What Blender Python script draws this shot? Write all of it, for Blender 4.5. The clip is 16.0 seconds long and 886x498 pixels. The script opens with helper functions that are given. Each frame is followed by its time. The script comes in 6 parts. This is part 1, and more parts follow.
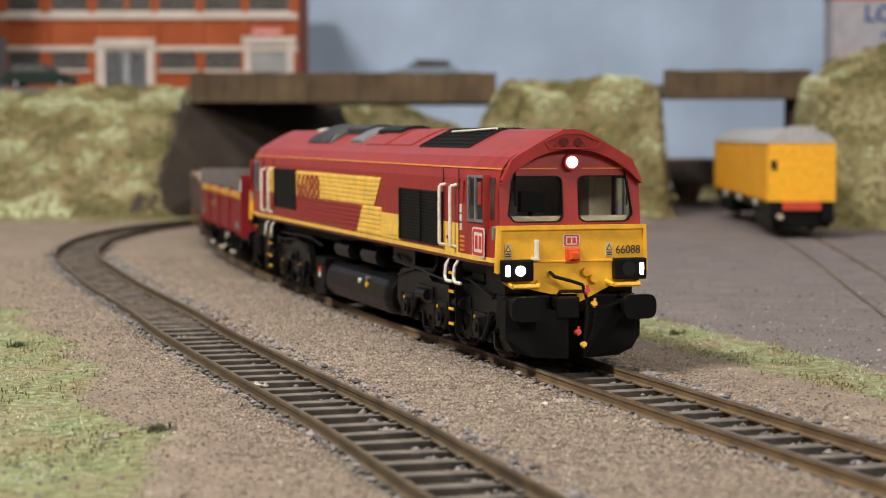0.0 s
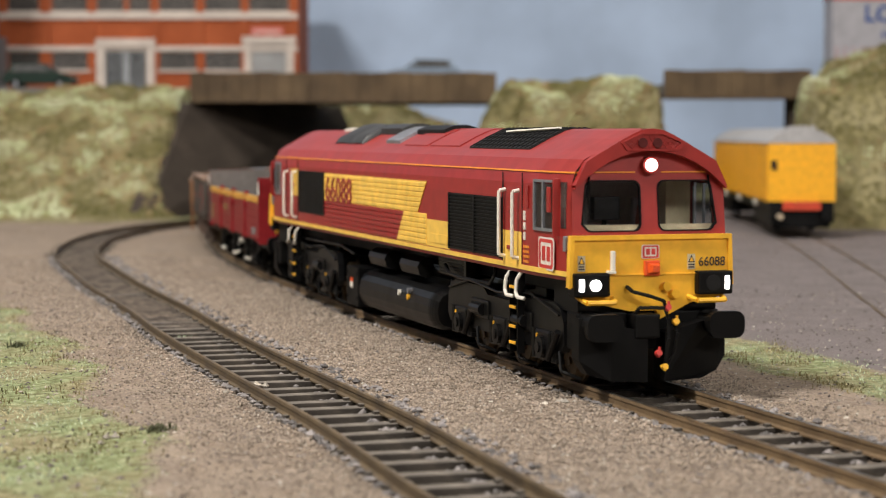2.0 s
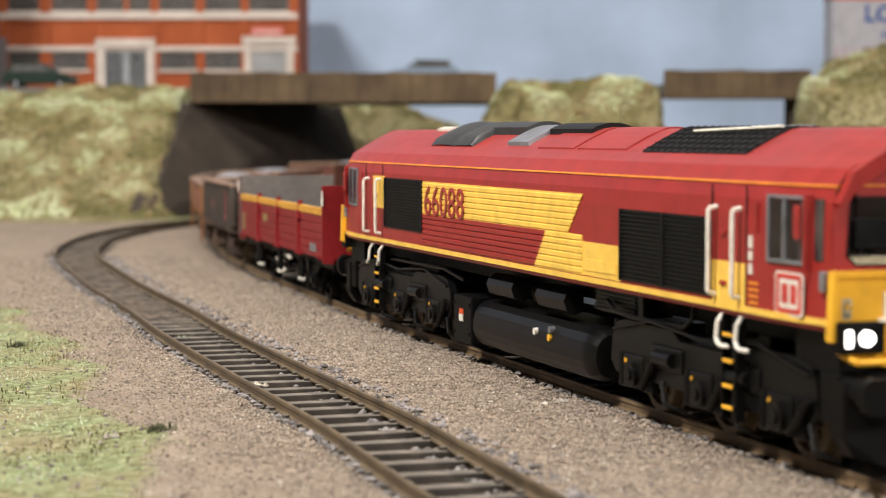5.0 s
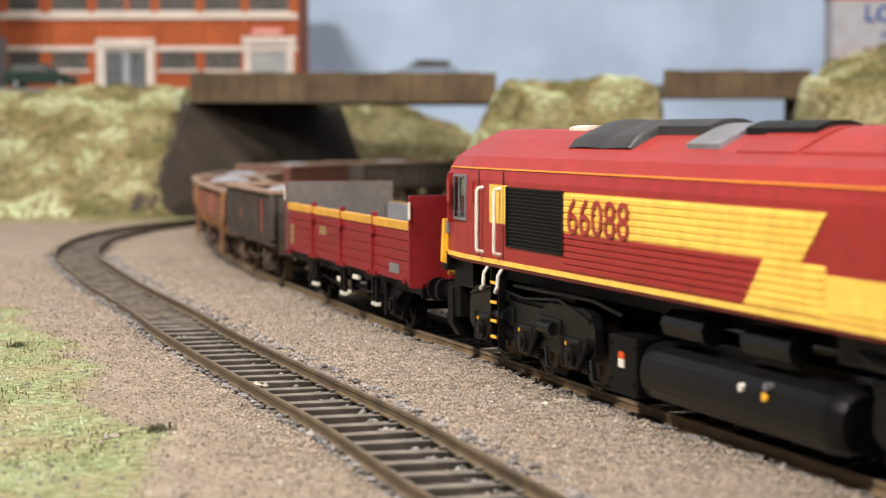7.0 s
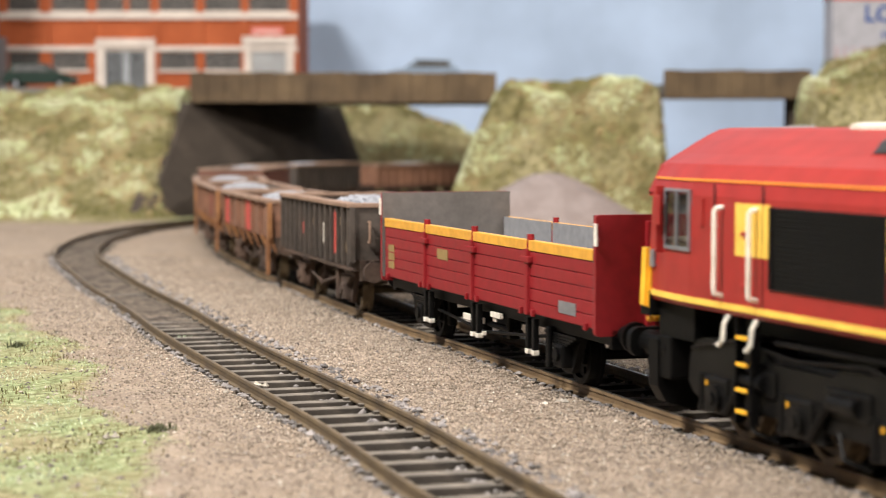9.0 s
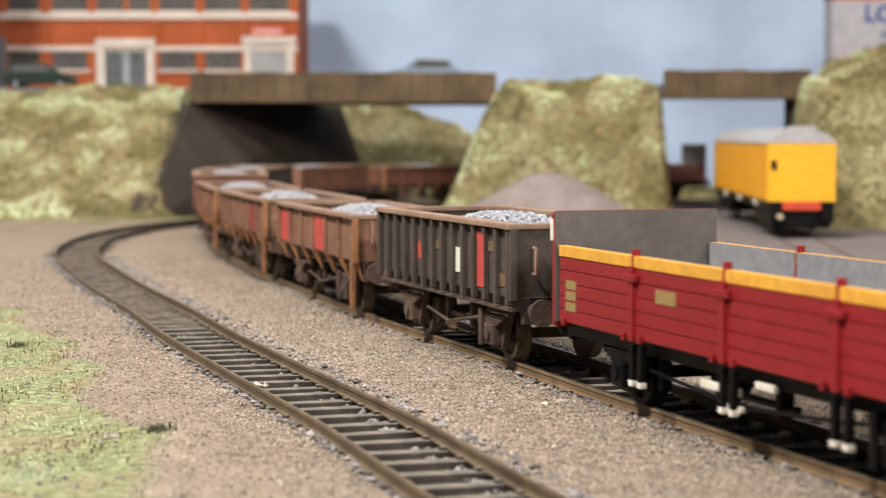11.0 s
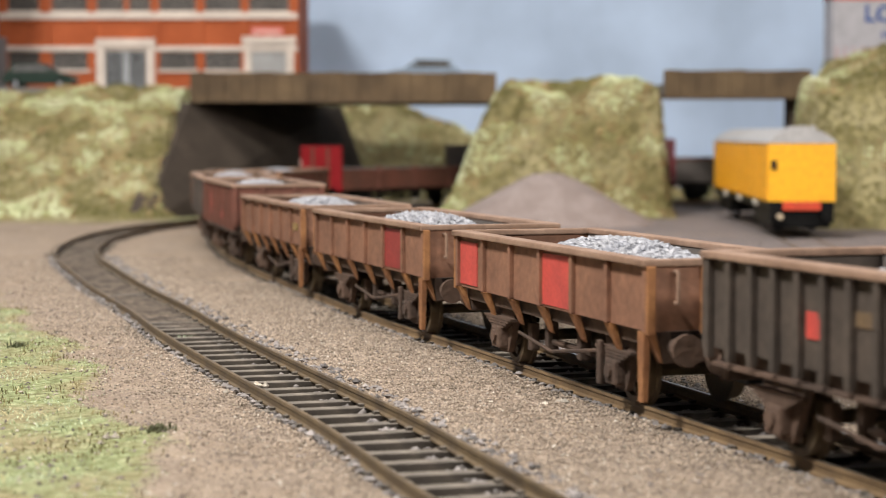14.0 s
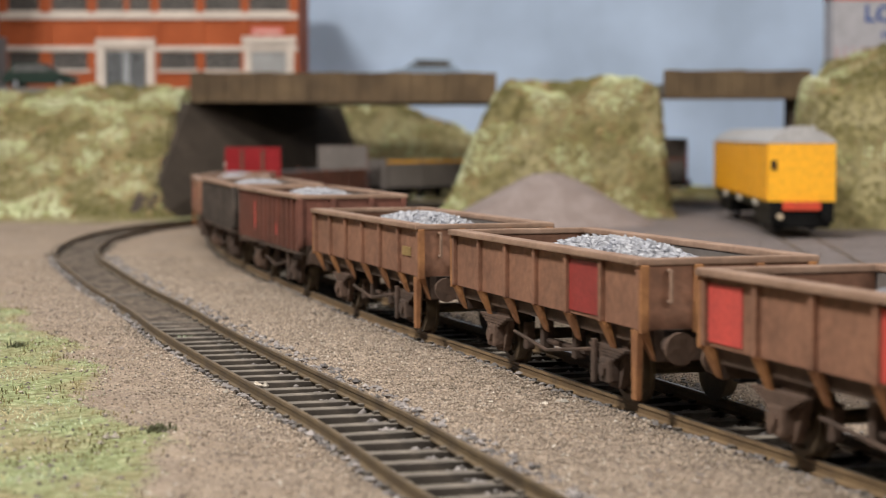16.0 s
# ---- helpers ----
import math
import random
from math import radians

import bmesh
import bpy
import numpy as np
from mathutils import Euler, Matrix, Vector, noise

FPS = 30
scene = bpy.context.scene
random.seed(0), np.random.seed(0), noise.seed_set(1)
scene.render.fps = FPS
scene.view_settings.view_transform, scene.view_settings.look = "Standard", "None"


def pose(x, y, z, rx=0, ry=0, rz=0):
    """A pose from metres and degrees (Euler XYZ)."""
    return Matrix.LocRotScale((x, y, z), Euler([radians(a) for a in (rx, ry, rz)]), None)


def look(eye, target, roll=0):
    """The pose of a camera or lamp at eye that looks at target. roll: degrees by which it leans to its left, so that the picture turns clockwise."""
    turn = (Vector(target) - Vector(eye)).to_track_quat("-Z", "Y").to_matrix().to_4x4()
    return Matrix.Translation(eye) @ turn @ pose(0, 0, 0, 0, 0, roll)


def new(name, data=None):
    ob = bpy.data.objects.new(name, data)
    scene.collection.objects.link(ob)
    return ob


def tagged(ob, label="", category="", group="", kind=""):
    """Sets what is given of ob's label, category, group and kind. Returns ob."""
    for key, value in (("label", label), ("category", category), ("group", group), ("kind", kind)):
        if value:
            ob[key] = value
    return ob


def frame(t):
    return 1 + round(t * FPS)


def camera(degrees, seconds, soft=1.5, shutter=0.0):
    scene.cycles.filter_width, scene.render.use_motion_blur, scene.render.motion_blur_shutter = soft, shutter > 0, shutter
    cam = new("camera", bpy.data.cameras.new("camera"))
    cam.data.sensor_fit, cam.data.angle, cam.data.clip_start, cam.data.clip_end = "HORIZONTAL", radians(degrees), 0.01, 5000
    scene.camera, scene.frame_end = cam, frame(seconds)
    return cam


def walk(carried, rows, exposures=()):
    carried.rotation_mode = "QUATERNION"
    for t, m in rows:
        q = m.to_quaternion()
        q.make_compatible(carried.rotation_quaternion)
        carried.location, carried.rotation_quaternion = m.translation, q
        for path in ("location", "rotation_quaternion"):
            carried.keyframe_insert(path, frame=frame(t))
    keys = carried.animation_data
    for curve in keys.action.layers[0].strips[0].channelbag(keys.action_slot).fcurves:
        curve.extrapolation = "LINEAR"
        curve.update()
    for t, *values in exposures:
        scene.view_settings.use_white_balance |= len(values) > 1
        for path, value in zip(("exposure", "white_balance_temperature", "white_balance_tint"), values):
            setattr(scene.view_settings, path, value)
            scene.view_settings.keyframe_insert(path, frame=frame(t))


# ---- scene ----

SECONDS = 16.0
cam = camera(26.08, SECONDS, soft=1.0, shutter=0.5)
EYE = pose(0, 0, 0.050, 90 - 3.455, 0, 0)
walk(cam, [(0, EYE), (SECONDS, EYE)], exposures=[(0, -0.17), (2.5, -0.10), (4.2, 0.08), (6.5, 0.29), (9, 0.49), (11.5, 0.38), (12.5, 0.42), (14.5, 0.19), (16, 0.0)])
cam.data.dof.use_dof = True
cam.data.dof.focus_distance = 0.41
cam.data.dof.aperture_fstop = 33

# ---- light: a dim hall, floodlights over the layout, and added fill lamps ----
world = bpy.data.worlds.new("hall_air")
scene.world = world
world.use_nodes = True
world.node_tree.nodes["Background"].inputs["Color"].default_value = (1.0, 0.95, 0.88, 1)
world.node_tree.nodes["Background"].inputs["Strength"].default_value = 0.07


def area_lamp(name, eye, target, watts, size, size_y, colour):
    data = bpy.data.lights.new(name, "AREA")
    data.shape, data.size, data.size_y = "RECTANGLE", size, size_y
    data.energy, data.color = watts, colour
    ob = new(name, data)
    ob.matrix_world = look(eye, target)
    return ob


area_lamp("layout_light", (-0.62, -0.05, 1.0), (-0.05, 0.9, 0.0), 23, 0.30, 0.15, (1.0, 0.95, 0.89))
area_lamp("layout_light", (-0.1, 0.75, 1.5), (0.0, 0.85, 0.0), 8.6, 1.0, 0.25, (1.0, 0.95, 0.89))
# unseen fill lamp, added to brighten faces turned to the front
area_lamp("front_fill", (0.62, -0.95, 0.7), (0.0, 0.5, 0.05), 14, 1.2, 0.2, (1.0, 0.95, 0.89))
# unseen weak fill, added to brighten the sky board
area_lamp("layout_light", (0.35, 1.05, 1.2), (0.1, 1.7, 0.1), 1.2, 0.5, 0.12, (1.0, 0.96, 0.92))

# ---- tools; plan lengths are in millimetres of the model ----
K = 0.001


def box(bm, x0, x1, y0, y1, z0, z1, bevel=0.0):
    vs = [bm.verts.new((x, y, z)) for x in (x0, x1) for y in (y0, y1) for z in (z0, z1)]
    fs = [bm.faces.new([vs[i] for i in q]) for q in
          ((0, 1, 3, 2), (4, 6, 7, 5), (0, 4, 5, 1), (2, 3, 7, 6), (0, 2, 6, 4), (1, 5, 7, 3))]
    if bevel > 0:
        es = list({e for f in fs for e in f.edges})
        bmesh.ops.bevel(bm, geom=es, offset=bevel, segments=2, affect="EDGES", profile=0.6)
    return bm


def hexa(bm, lower, upper):
    """A solid between two rings of the same number of corners."""
    a = [bm.verts.new(p) for p in lower]
    b = [bm.verts.new(p) for p in upper]
    n = len(a)
    bm.faces.new(a[::-1])
    bm.faces.new(b)
    for i in range(n):
        bm.faces.new((a[i], a[(i + 1) % n], b[(i + 1) % n], b[i]))
    return bm


def prism_x(bm, profile, x0, x1, bevel=0.0):
    return hexa(bm, [(x0, y, z) for y, z in profile], [(x1, y, z) for y, z in profile])


def prism_y(bm, profile, y0, y1):
    return hexa(bm, [(x, y0, z) for x, z in profile], [(x, y1, z) for x, z in profile])


def prism_z(bm, profile, z0, z1):
    return hexa(bm, [(x, y, z0) for x, y in profile], [(x, y, z1) for x, y in profile])


def rod(bm, p0, p1, r, n=8, r2=None):
    p0, p1 = Vector(p0), Vector(p1)
    r2 = r if r2 is None else r2
    w = (p1 - p0).normalized()
    u = w.orthogonal().normalized()
    v = w.cross(u)
    ring = lambda p, q: [p + q * (u * math.cos(a) + v * math.sin(a)) for a in (2 * math.pi * i / n for i in range(n))]
    return hexa(bm, ring(p0, r), ring(p1, r2))


def wire(bm, pts, r, n=6):
    for a, b in zip(pts[:-1], pts[1:]):
        rod(bm, a, b, r, n)
    return bm


def round_rect(y0, y1, z0, z1, r, n=4):
    out = []
    for cy, cz, a0 in ((y1 - r, z1 - r, 0), (y0 + r, z1 - r, 90), (y0 + r, z0 + r, 180), (y1 - r, z0 + r, 270)):
        for i in range(n + 1):
            a = radians(a0 + 90 * i / n)
            out.append((cy + r * math.cos(a), cz + r * math.sin(a)))
    return out


def ring_x(bm, outer, inner, x0, x1):
    """A frame between two closed outlines with as many corners, standing across x."""
    n = len(outer)
    rows = [[bm.verts.new((x, *p)) for p in o] for x, o in ((x0, outer), (x1, outer), (x1, inner), (x0, inner))]
    for k in range(4):
        for i in range(n):
            bm.faces.new((rows[k][i], rows[k][(i + 1) % n], rows[(k + 1) % 4][(i + 1) % n], rows[(k + 1) % 4][i]))
    return bm


def mesh_of(name, bm, smooth=False):
    bmesh.ops.recalc_face_normals(bm, faces=bm.faces)
    me = bpy.data.meshes.new(name)
    for v in bm.verts:
        v.co *= K
    bm.to_mesh(me)
    bm.free()
    if smooth:
        for p in me.polygons:
            p.use_smooth = True
    return me


def part(name, bm, material, parent=None, label="", smooth=False):
    me = mesh_of(name, bm, smooth)
    me.materials.append(material)
    ob = new(name, me)
    if parent is not None:
        ob.parent = parent
    if label:
        tagged(ob, label)
    return ob


def thing(name, label, category, group="", m=None):
    ob = new(name)
    ob.empty_display_size = 0.02
    tagged(ob, label, category, group)
    if m is not None:
        ob.matrix_basis = m
    return ob


def at(x, y, z, rz=0, rx=0, ry=0):
    return pose(x * K, y * K, z * K, rx, ry, rz)


# ---- materials ----
def material(name, colour, rough=0.6, metal=0.0, second=None, scale=200.0, bump=0.0, mix=0.5, detail=4.0, island=0.0, emit=None, fine=0.0, coat=0.0, spec=0.5):
    """Principled surface with two scales of variation: patches towards a second colour, and fine grain."""
    m = bpy.data.materials.new(name)
    m.use_nodes = True
    nt = m.node_tree
    b = nt.nodes["Principled BSDF"]
    b.inputs["Roughness"].default_value = rough
    b.inputs["Metallic"].default_value = metal
    b.inputs["Coat Weight"].default_value = coat
    b.inputs["Specular IOR Level"].default_value = spec
    second = second or tuple(c * 0.8 for c in colour)
    co = nt.nodes.new("ShaderNodeTexCoord")
    n1 = nt.nodes.new("ShaderNodeTexNoise")
    n1.inputs["Scale"].default_value, n1.inputs["Detail"].default_value = scale, detail
    n2 = nt.nodes.new("ShaderNodeTexNoise")
    n2.inputs["Scale"].default_value, n2.inputs["Detail"].default_value = scale * 9, 3
    for n in (n1, n2):
        nt.links.new(co.outputs["Object"], n.inputs["Vector"])
    ramp = nt.nodes.new("ShaderNodeValToRGB")
    ramp.color_ramp.elements[0].position, ramp.color_ramp.elements[1].position = 0.35, 0.65
    ramp.color_ramp.elements[0].color = (*colour, 1)
    ramp.color_ramp.elements[1].color = (*[c + (s - c) * mix * 2 if mix < 0.5 else s for c, s in zip(colour, second)], 1)
    nt.links.new(n1.outputs["Fac"], ramp.inputs["Fac"])
    last = ramp.outputs["Color"]
    hsv = nt.nodes.new("ShaderNodeHueSaturation")
    mr = nt.nodes.new("ShaderNodeMapRange")
    mr.inputs["From Min"].default_value, mr.inputs["From Max"].default_value = 0.25, 0.75
    mr.inputs["To Min"].default_value, mr.inputs["To Max"].default_value = 1 - 0.18 - fine, 1 + 0.12 + fine
    nt.links.new(n2.outputs["Fac"], mr.inputs["Value"])
    nt.links.new(last, hsv.inputs["Color"])
    nt.links.new(mr.outputs["Result"], hsv.inputs["Value"])
    last = hsv.outputs["Color"]
    if island > 0:
        geo = nt.nodes.new("ShaderNodeNewGeometry")
        mi = nt.nodes.new("ShaderNodeMapRange")
        mi.inputs["To Min"].default_value, mi.inputs["To Max"].default_value = 1 - island, 1 + island
        h2 = nt.nodes.new("ShaderNodeHueSaturation")
        nt.links.new(geo.outputs["Random Per Island"], mi.inputs["Value"])
        nt.links.new(mi.outputs["Result"], h2.inputs["Value"])
        nt.links.new(last, h2.inputs["Color"])
        last = h2.outputs["Color"]
    nt.links.new(last, b.inputs["Base Color"])
    rr = nt.nodes.new("ShaderNodeMapRange")
    rr.inputs["To Min"].default_value, rr.inputs["To Max"].default_value = max(0.02, rough - 0.1), min(1, rough + 0.1)
    nt.links.new(n1.outputs["Fac"], rr.inputs["Value"])
    nt.links.new(rr.outputs["Result"], b.inputs["Roughness"])
    if bump > 0:
        bp = nt.nodes.new("ShaderNodeBump")
        bp.inputs["Strength"].default_value, bp.inputs["Distance"].default_value = bump, 0.0006
        nt.links.new(n2.outputs["Fac"], bp.inputs["Height"])
        nt.links.new(bp.outputs["Normal"], b.inputs["Normal"])
    if emit:
        b.inputs["Emission Color"].default_value = (*emit[:3], 1)
        b.inputs["Emission Strength"].default_value = emit[3]
    return m


M_RAIL = material("rusty_rail", (0.086, 0.061, 0.037), 0.6, 0.1, (0.150, 0.106, 0.058), 150, 0.2)
M_RAILBROWN = material("brown_rail_side", (0.14, 0.092, 0.05), 0.6, 0.1, (0.21, 0.14, 0.074), 150, 0.2)
M_RAILTOP = material("polished_rail_head", (0.38, 0.36, 0.33), 0.3, 0.9, (0.2, 0.16, 0.12), 220)
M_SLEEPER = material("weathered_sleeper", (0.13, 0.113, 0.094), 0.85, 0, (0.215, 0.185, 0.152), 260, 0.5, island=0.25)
# darker copy for sleeper sides: their shade is put into the colour
M_SLEEPERSHADE = material("shaded_sleeper_side", (0.042, 0.034, 0.027), 0.9, 0, (0.085, 0.070, 0.056), 260, 0.3)
M_STONE = material("grey_ballast_stone", (0.14, 0.128, 0.124), 0.9, 0, (0.27, 0.245, 0.236), 300, 0.3, island=0.5)
M_SPECK = material("pale_grit", (0.50, 0.46, 0.40), 0.8, 0, (0.35, 0.30, 0.24), 300, island=0.4)
M_BRICK = material("orange_brick", (0.40, 0.088, 0.021), 0.8, 0, (0.34, 0.073, 0.018), 60, 0.1, island=0.1)
M_WHITE = material("cream_stone", (0.66, 0.57, 0.50), 0.7, 0, (0.58, 0.50, 0.44), 60)
M_DARKWOOD = material("weathered_timber_beam", (0.135, 0.088, 0.044), 0.8, 0, (0.075, 0.048, 0.025), 40, 0.5, island=0.15)
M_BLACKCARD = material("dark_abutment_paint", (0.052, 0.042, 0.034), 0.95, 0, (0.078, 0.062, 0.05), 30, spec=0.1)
M_SKY = material("sky_blue_board", (0.44, 0.55, 0.73), 0.9, 0, (0.46, 0.57, 0.74), 1.5)
M_GREYROAD = material("grey_road", (0.16, 0.155, 0.15), 0.9, 0, (0.2, 0.19, 0.18), 40)
# ---- the lines of the tracks, in plan ----
def spline(pts, step=4.0):
    """Catmull-Rom curve through plan points, resampled evenly."""
    P = [Vector(p) for p in pts]
    P = [P[0] * 2 - P[1]] + P + [P[-1] * 2 - P[-2]]
    fine = []
    for i in range(1, len(P) - 2):
        a, b, c, d = P[i - 1:i + 3]
        for k in range(40):
            u = k / 40
            fine.append(0.5 * (2 * b + (c - a) * u + (2 * a - 5 * b + 4 * c - d) * u * u + (3 * b - a - 3 * c + d) * u ** 3))
    fine.append(P[-2])
    out, gone, s = [fine[0]], 0.0, step
    for a, b in zip(fine[:-1], fine[1:]):
        l = (b - a).length
        while gone + l >= s and l > 0:
            out.append(a.lerp(b, (s - gone) / l))
            s += step
        gone += l
    return out


STEP = 4.0
MAIN = spline([(1500, 1480), (1100, 1480), (700, 1478), (500, 1474), (300, 1464), (180, 1446), (102, 1419), (33, 1379), (-23, 1327),
               (-64, 1268), (-92, 1200), (-107, 1130), (-112.5, 1060), (-110.5, 985), (-100, 905), (-84, 815), (-69, 748), (-54, 685),
               (-36.6, 622), (-8.8, 523), (15, 452), (45, 357), (78, 258), (106, 174), (128, 123), (153, 72), (188, 6), (240, -85),
               (295, -185), (355, -295), (425, -425), (500, -560)], STEP)
NEAR = spline([(260, 1505), (150, 1475), (60, 1438), (-5, 1392), (-58, 1332), (-96, 1262), (-122, 1185), (-143, 1110), (-155, 1063), (-162.5, 1028), (-167.5, 980), (-168.5, 940), (-166, 890), (-158, 825),
               (-147, 770), (-134.5, 725), (-111, 642), (-91.5, 580), (-79, 540), (-62, 482), (-36, 402), (-13, 333), (6, 267), (30, 195), (60, 110), (100, 0), (150, -130)], STEP)
YARD = spline([(215, 1800), (205, 1500), (194, 1260), (188, 1100), (179, 960), (166, 820), (153, 700), (144, 620), (133, 520), (117, 400), (90, 240)], STEP)


def along(line, s):
    i = min(max(s / STEP, 0), len(line) - 1.001)
    k = int(i)
    return line[k].lerp(line[k + 1], i - k)


def heading(line, s):
    d = along(line, s + 3) - along(line, s - 3)
    return math.degrees(math.atan2(d.y, d.x))


def distance_map(line):
    """Distance from a line, on a grid of 1.5 mm over the visible ground."""
    gy, gx = np.arange(140.75, 1450, 1.5), np.arange(-329.25, 332, 1.5)
    out = np.full((len(gy), len(gx)), 99.0)
    for p in line:
        j0, j1 = np.searchsorted(gx, (p.x - 66, p.x + 66))
        i0, i1 = np.searchsorted(gy, (p.y - 66, p.y + 66))
        d = np.hypot(gy[i0:i1, None] - p.y, gx[None, j0:j1] - p.x)
        out[i0:i1, j0:j1] = np.minimum(out[i0:i1, j0:j1], d)
    return out


ARRAYS = [distance_map(MAIN), distance_map(NEAR)]


def near_line(line, x, y, every=3):
    g = ARRAYS[0 if line is MAIN else 1]
    i, j = int((y - 140) / 1.5), int((x + 330) / 1.5)
    if 0 <= i < g.shape[0] and 0 <= j < g.shape[1]:
        return float(g[i, j])
    return 99.0


# travel of the leading end's bogie along MAIN, in millimetres from its start
TRAVEL = [(0, 2470.4), (0.5, 2478.9), (1, 2488.4), (1.5, 2499.4), (2, 2511.4), (2.5, 2523.9), (3, 2538.9), (3.5, 2554.4), (4, 2570.4), (6.5, 2674.9),
          (7, 2701.9), (7.5, 2730.4), (8, 2758.9), (8.5, 2787.9), (9, 2817.9), (11.5, 2972.9), (12.5, 3037.4), (13.5, 3102.5), (14.5, 3164.9), (16, 3261.9)]


def travel(t):
    rows = TRAVEL
    if t <= rows[0][0]:
        return rows[0][1]
    for i, ((t0, s0), (t1, s1)) in enumerate(zip(rows[:-1], rows[1:])):
        if t <= t1:
            m0 = (s1 - rows[i - 1][1]) / (t1 - rows[i - 1][0]) if i > 0 else (s1 - s0) / (t1 - t0)
            m1 = (rows[i + 2][1] - s0) / (rows[i + 2][0] - t0) if i + 2 < len(rows) else (s1 - s0) / (t1 - t0)
            h, u = t1 - t0, (t - t0) / (t1 - t0)
            return ((2 * u ** 3 - 3 * u * u + 1) * s0 + (u ** 3 - 2 * u * u + u) * h * m0
                    + (3 * u * u - 2 * u ** 3) * s1 + (u ** 3 - u * u) * h * m1)
    return rows[-1][1] + (t - rows[-1][0]) * (rows[-1][1] - rows[-2][1]) / (rows[-1][0] - rows[-2][0])


def smooth(a, b, v):
    u = min(1.0, max(0.0, (v - a) / (b - a)))
    return u * u * (3 - 2 * u)


# ---- ground: one sheet of scatter over the baseboard ----
def soil_mix(x, y):
    """Shares of grass, grey yard ash and dark track grime at a place of the plan."""
    wob = 14 * noise.noise(Vector((x * 0.02, y * 0.02, 0))) + 7 * noise.noise(Vector((x * 0.07, y * 0.07, 3)))
    dm, dn = near_line(MAIN, x, y), near_line(NEAR, x, y)
    edge = -27 - (y - 255) * 0.27 if y < 480 else -88 - (y - 480) * 0.44
    g = max(0.0, min(1.0, (edge + wob - x) / 14))
    if y > 760:
        g *= max(0.0, 1 - (y - 760) / 120)
    far = max(0.0, min(1.0, (y + 0.25 * x - 1075 + wob) / 50)) if x < -150 else 0.0
    g = max(g, far)
    right = x - along_x(y)
    strip = max(0.0, 1 - abs(right - 62 + wob * 0.4) / 22) if 300 < y < 640 and right > 0 else 0.0
    strip *= max(0, min(1, (640 - y) / 60))
    g = max(g, min(1.0, strip * 1.5))
    yard = max(0.0, min(1.0, (right - 70 + wob * 0.4) / 12)) if y > 330 else 0.0
    grime = max(0.0, 1 - min(dm, dn) / 15)
    if dn < 20 and y > 430:
        grime = max(grime, min(1, (20 - dn) / 8) * min(1, (y - 430) / 100))
    if dn < 20 and y > 470:
        grime *= 1 - 0.52 * smooth(470, 540, y)
    return min(1, g), yard, min(1, grime * 1.2)


CROSSING = {}


def along_x(y):
    """Where the main line lies across from y, on its near stretch."""
    if not CROSSING:
        for v in range(-400, 2000, 4):
            near = [p for p in MAIN[480:] if abs(p.y - v) < 6]
            CROSSING[v] = near[0].x if near else (-121 if v > 1000 else 150)
    return CROSSING.get(int(y // 4) * 4, 150)


def ground_height(x, y):
    z = -3.3 + 0.5 * noise.noise(Vector((x * 0.03, y * 0.03, 1))) + 0.3 * noise.noise(Vector((x * 0.25, y * 0.25, 5)))
    d = min(near_line(MAIN, x, y), near_line(NEAR, x, y))
    if d > 9.6:
        z += 1.15 * smooth(9.6, 12.5, d) * (1 - 0.8 * smooth(34, 60, d))
    elif y > 440 and near_line(NEAR, x, y) < 9.6:
        z += 1.05 * smooth(485, 570, y) - 1.2 * smooth(9.6, 7.5, d) * (1 - smooth(470, 520, y))
    else:
        z -= 1.2 * smooth(9.6, 7.5, d)
    return z


def axis(points):
    """Grid lines: (from, step) ... (end, 0)."""
    out = []
    for (a, s), (b, _) in zip(points[:-1], points[1:]):
        n = max(1, round((b - a) / s))
        out += [a + (b - a) * i / n for i in range(n)]
    return out + [points[-1][0]]


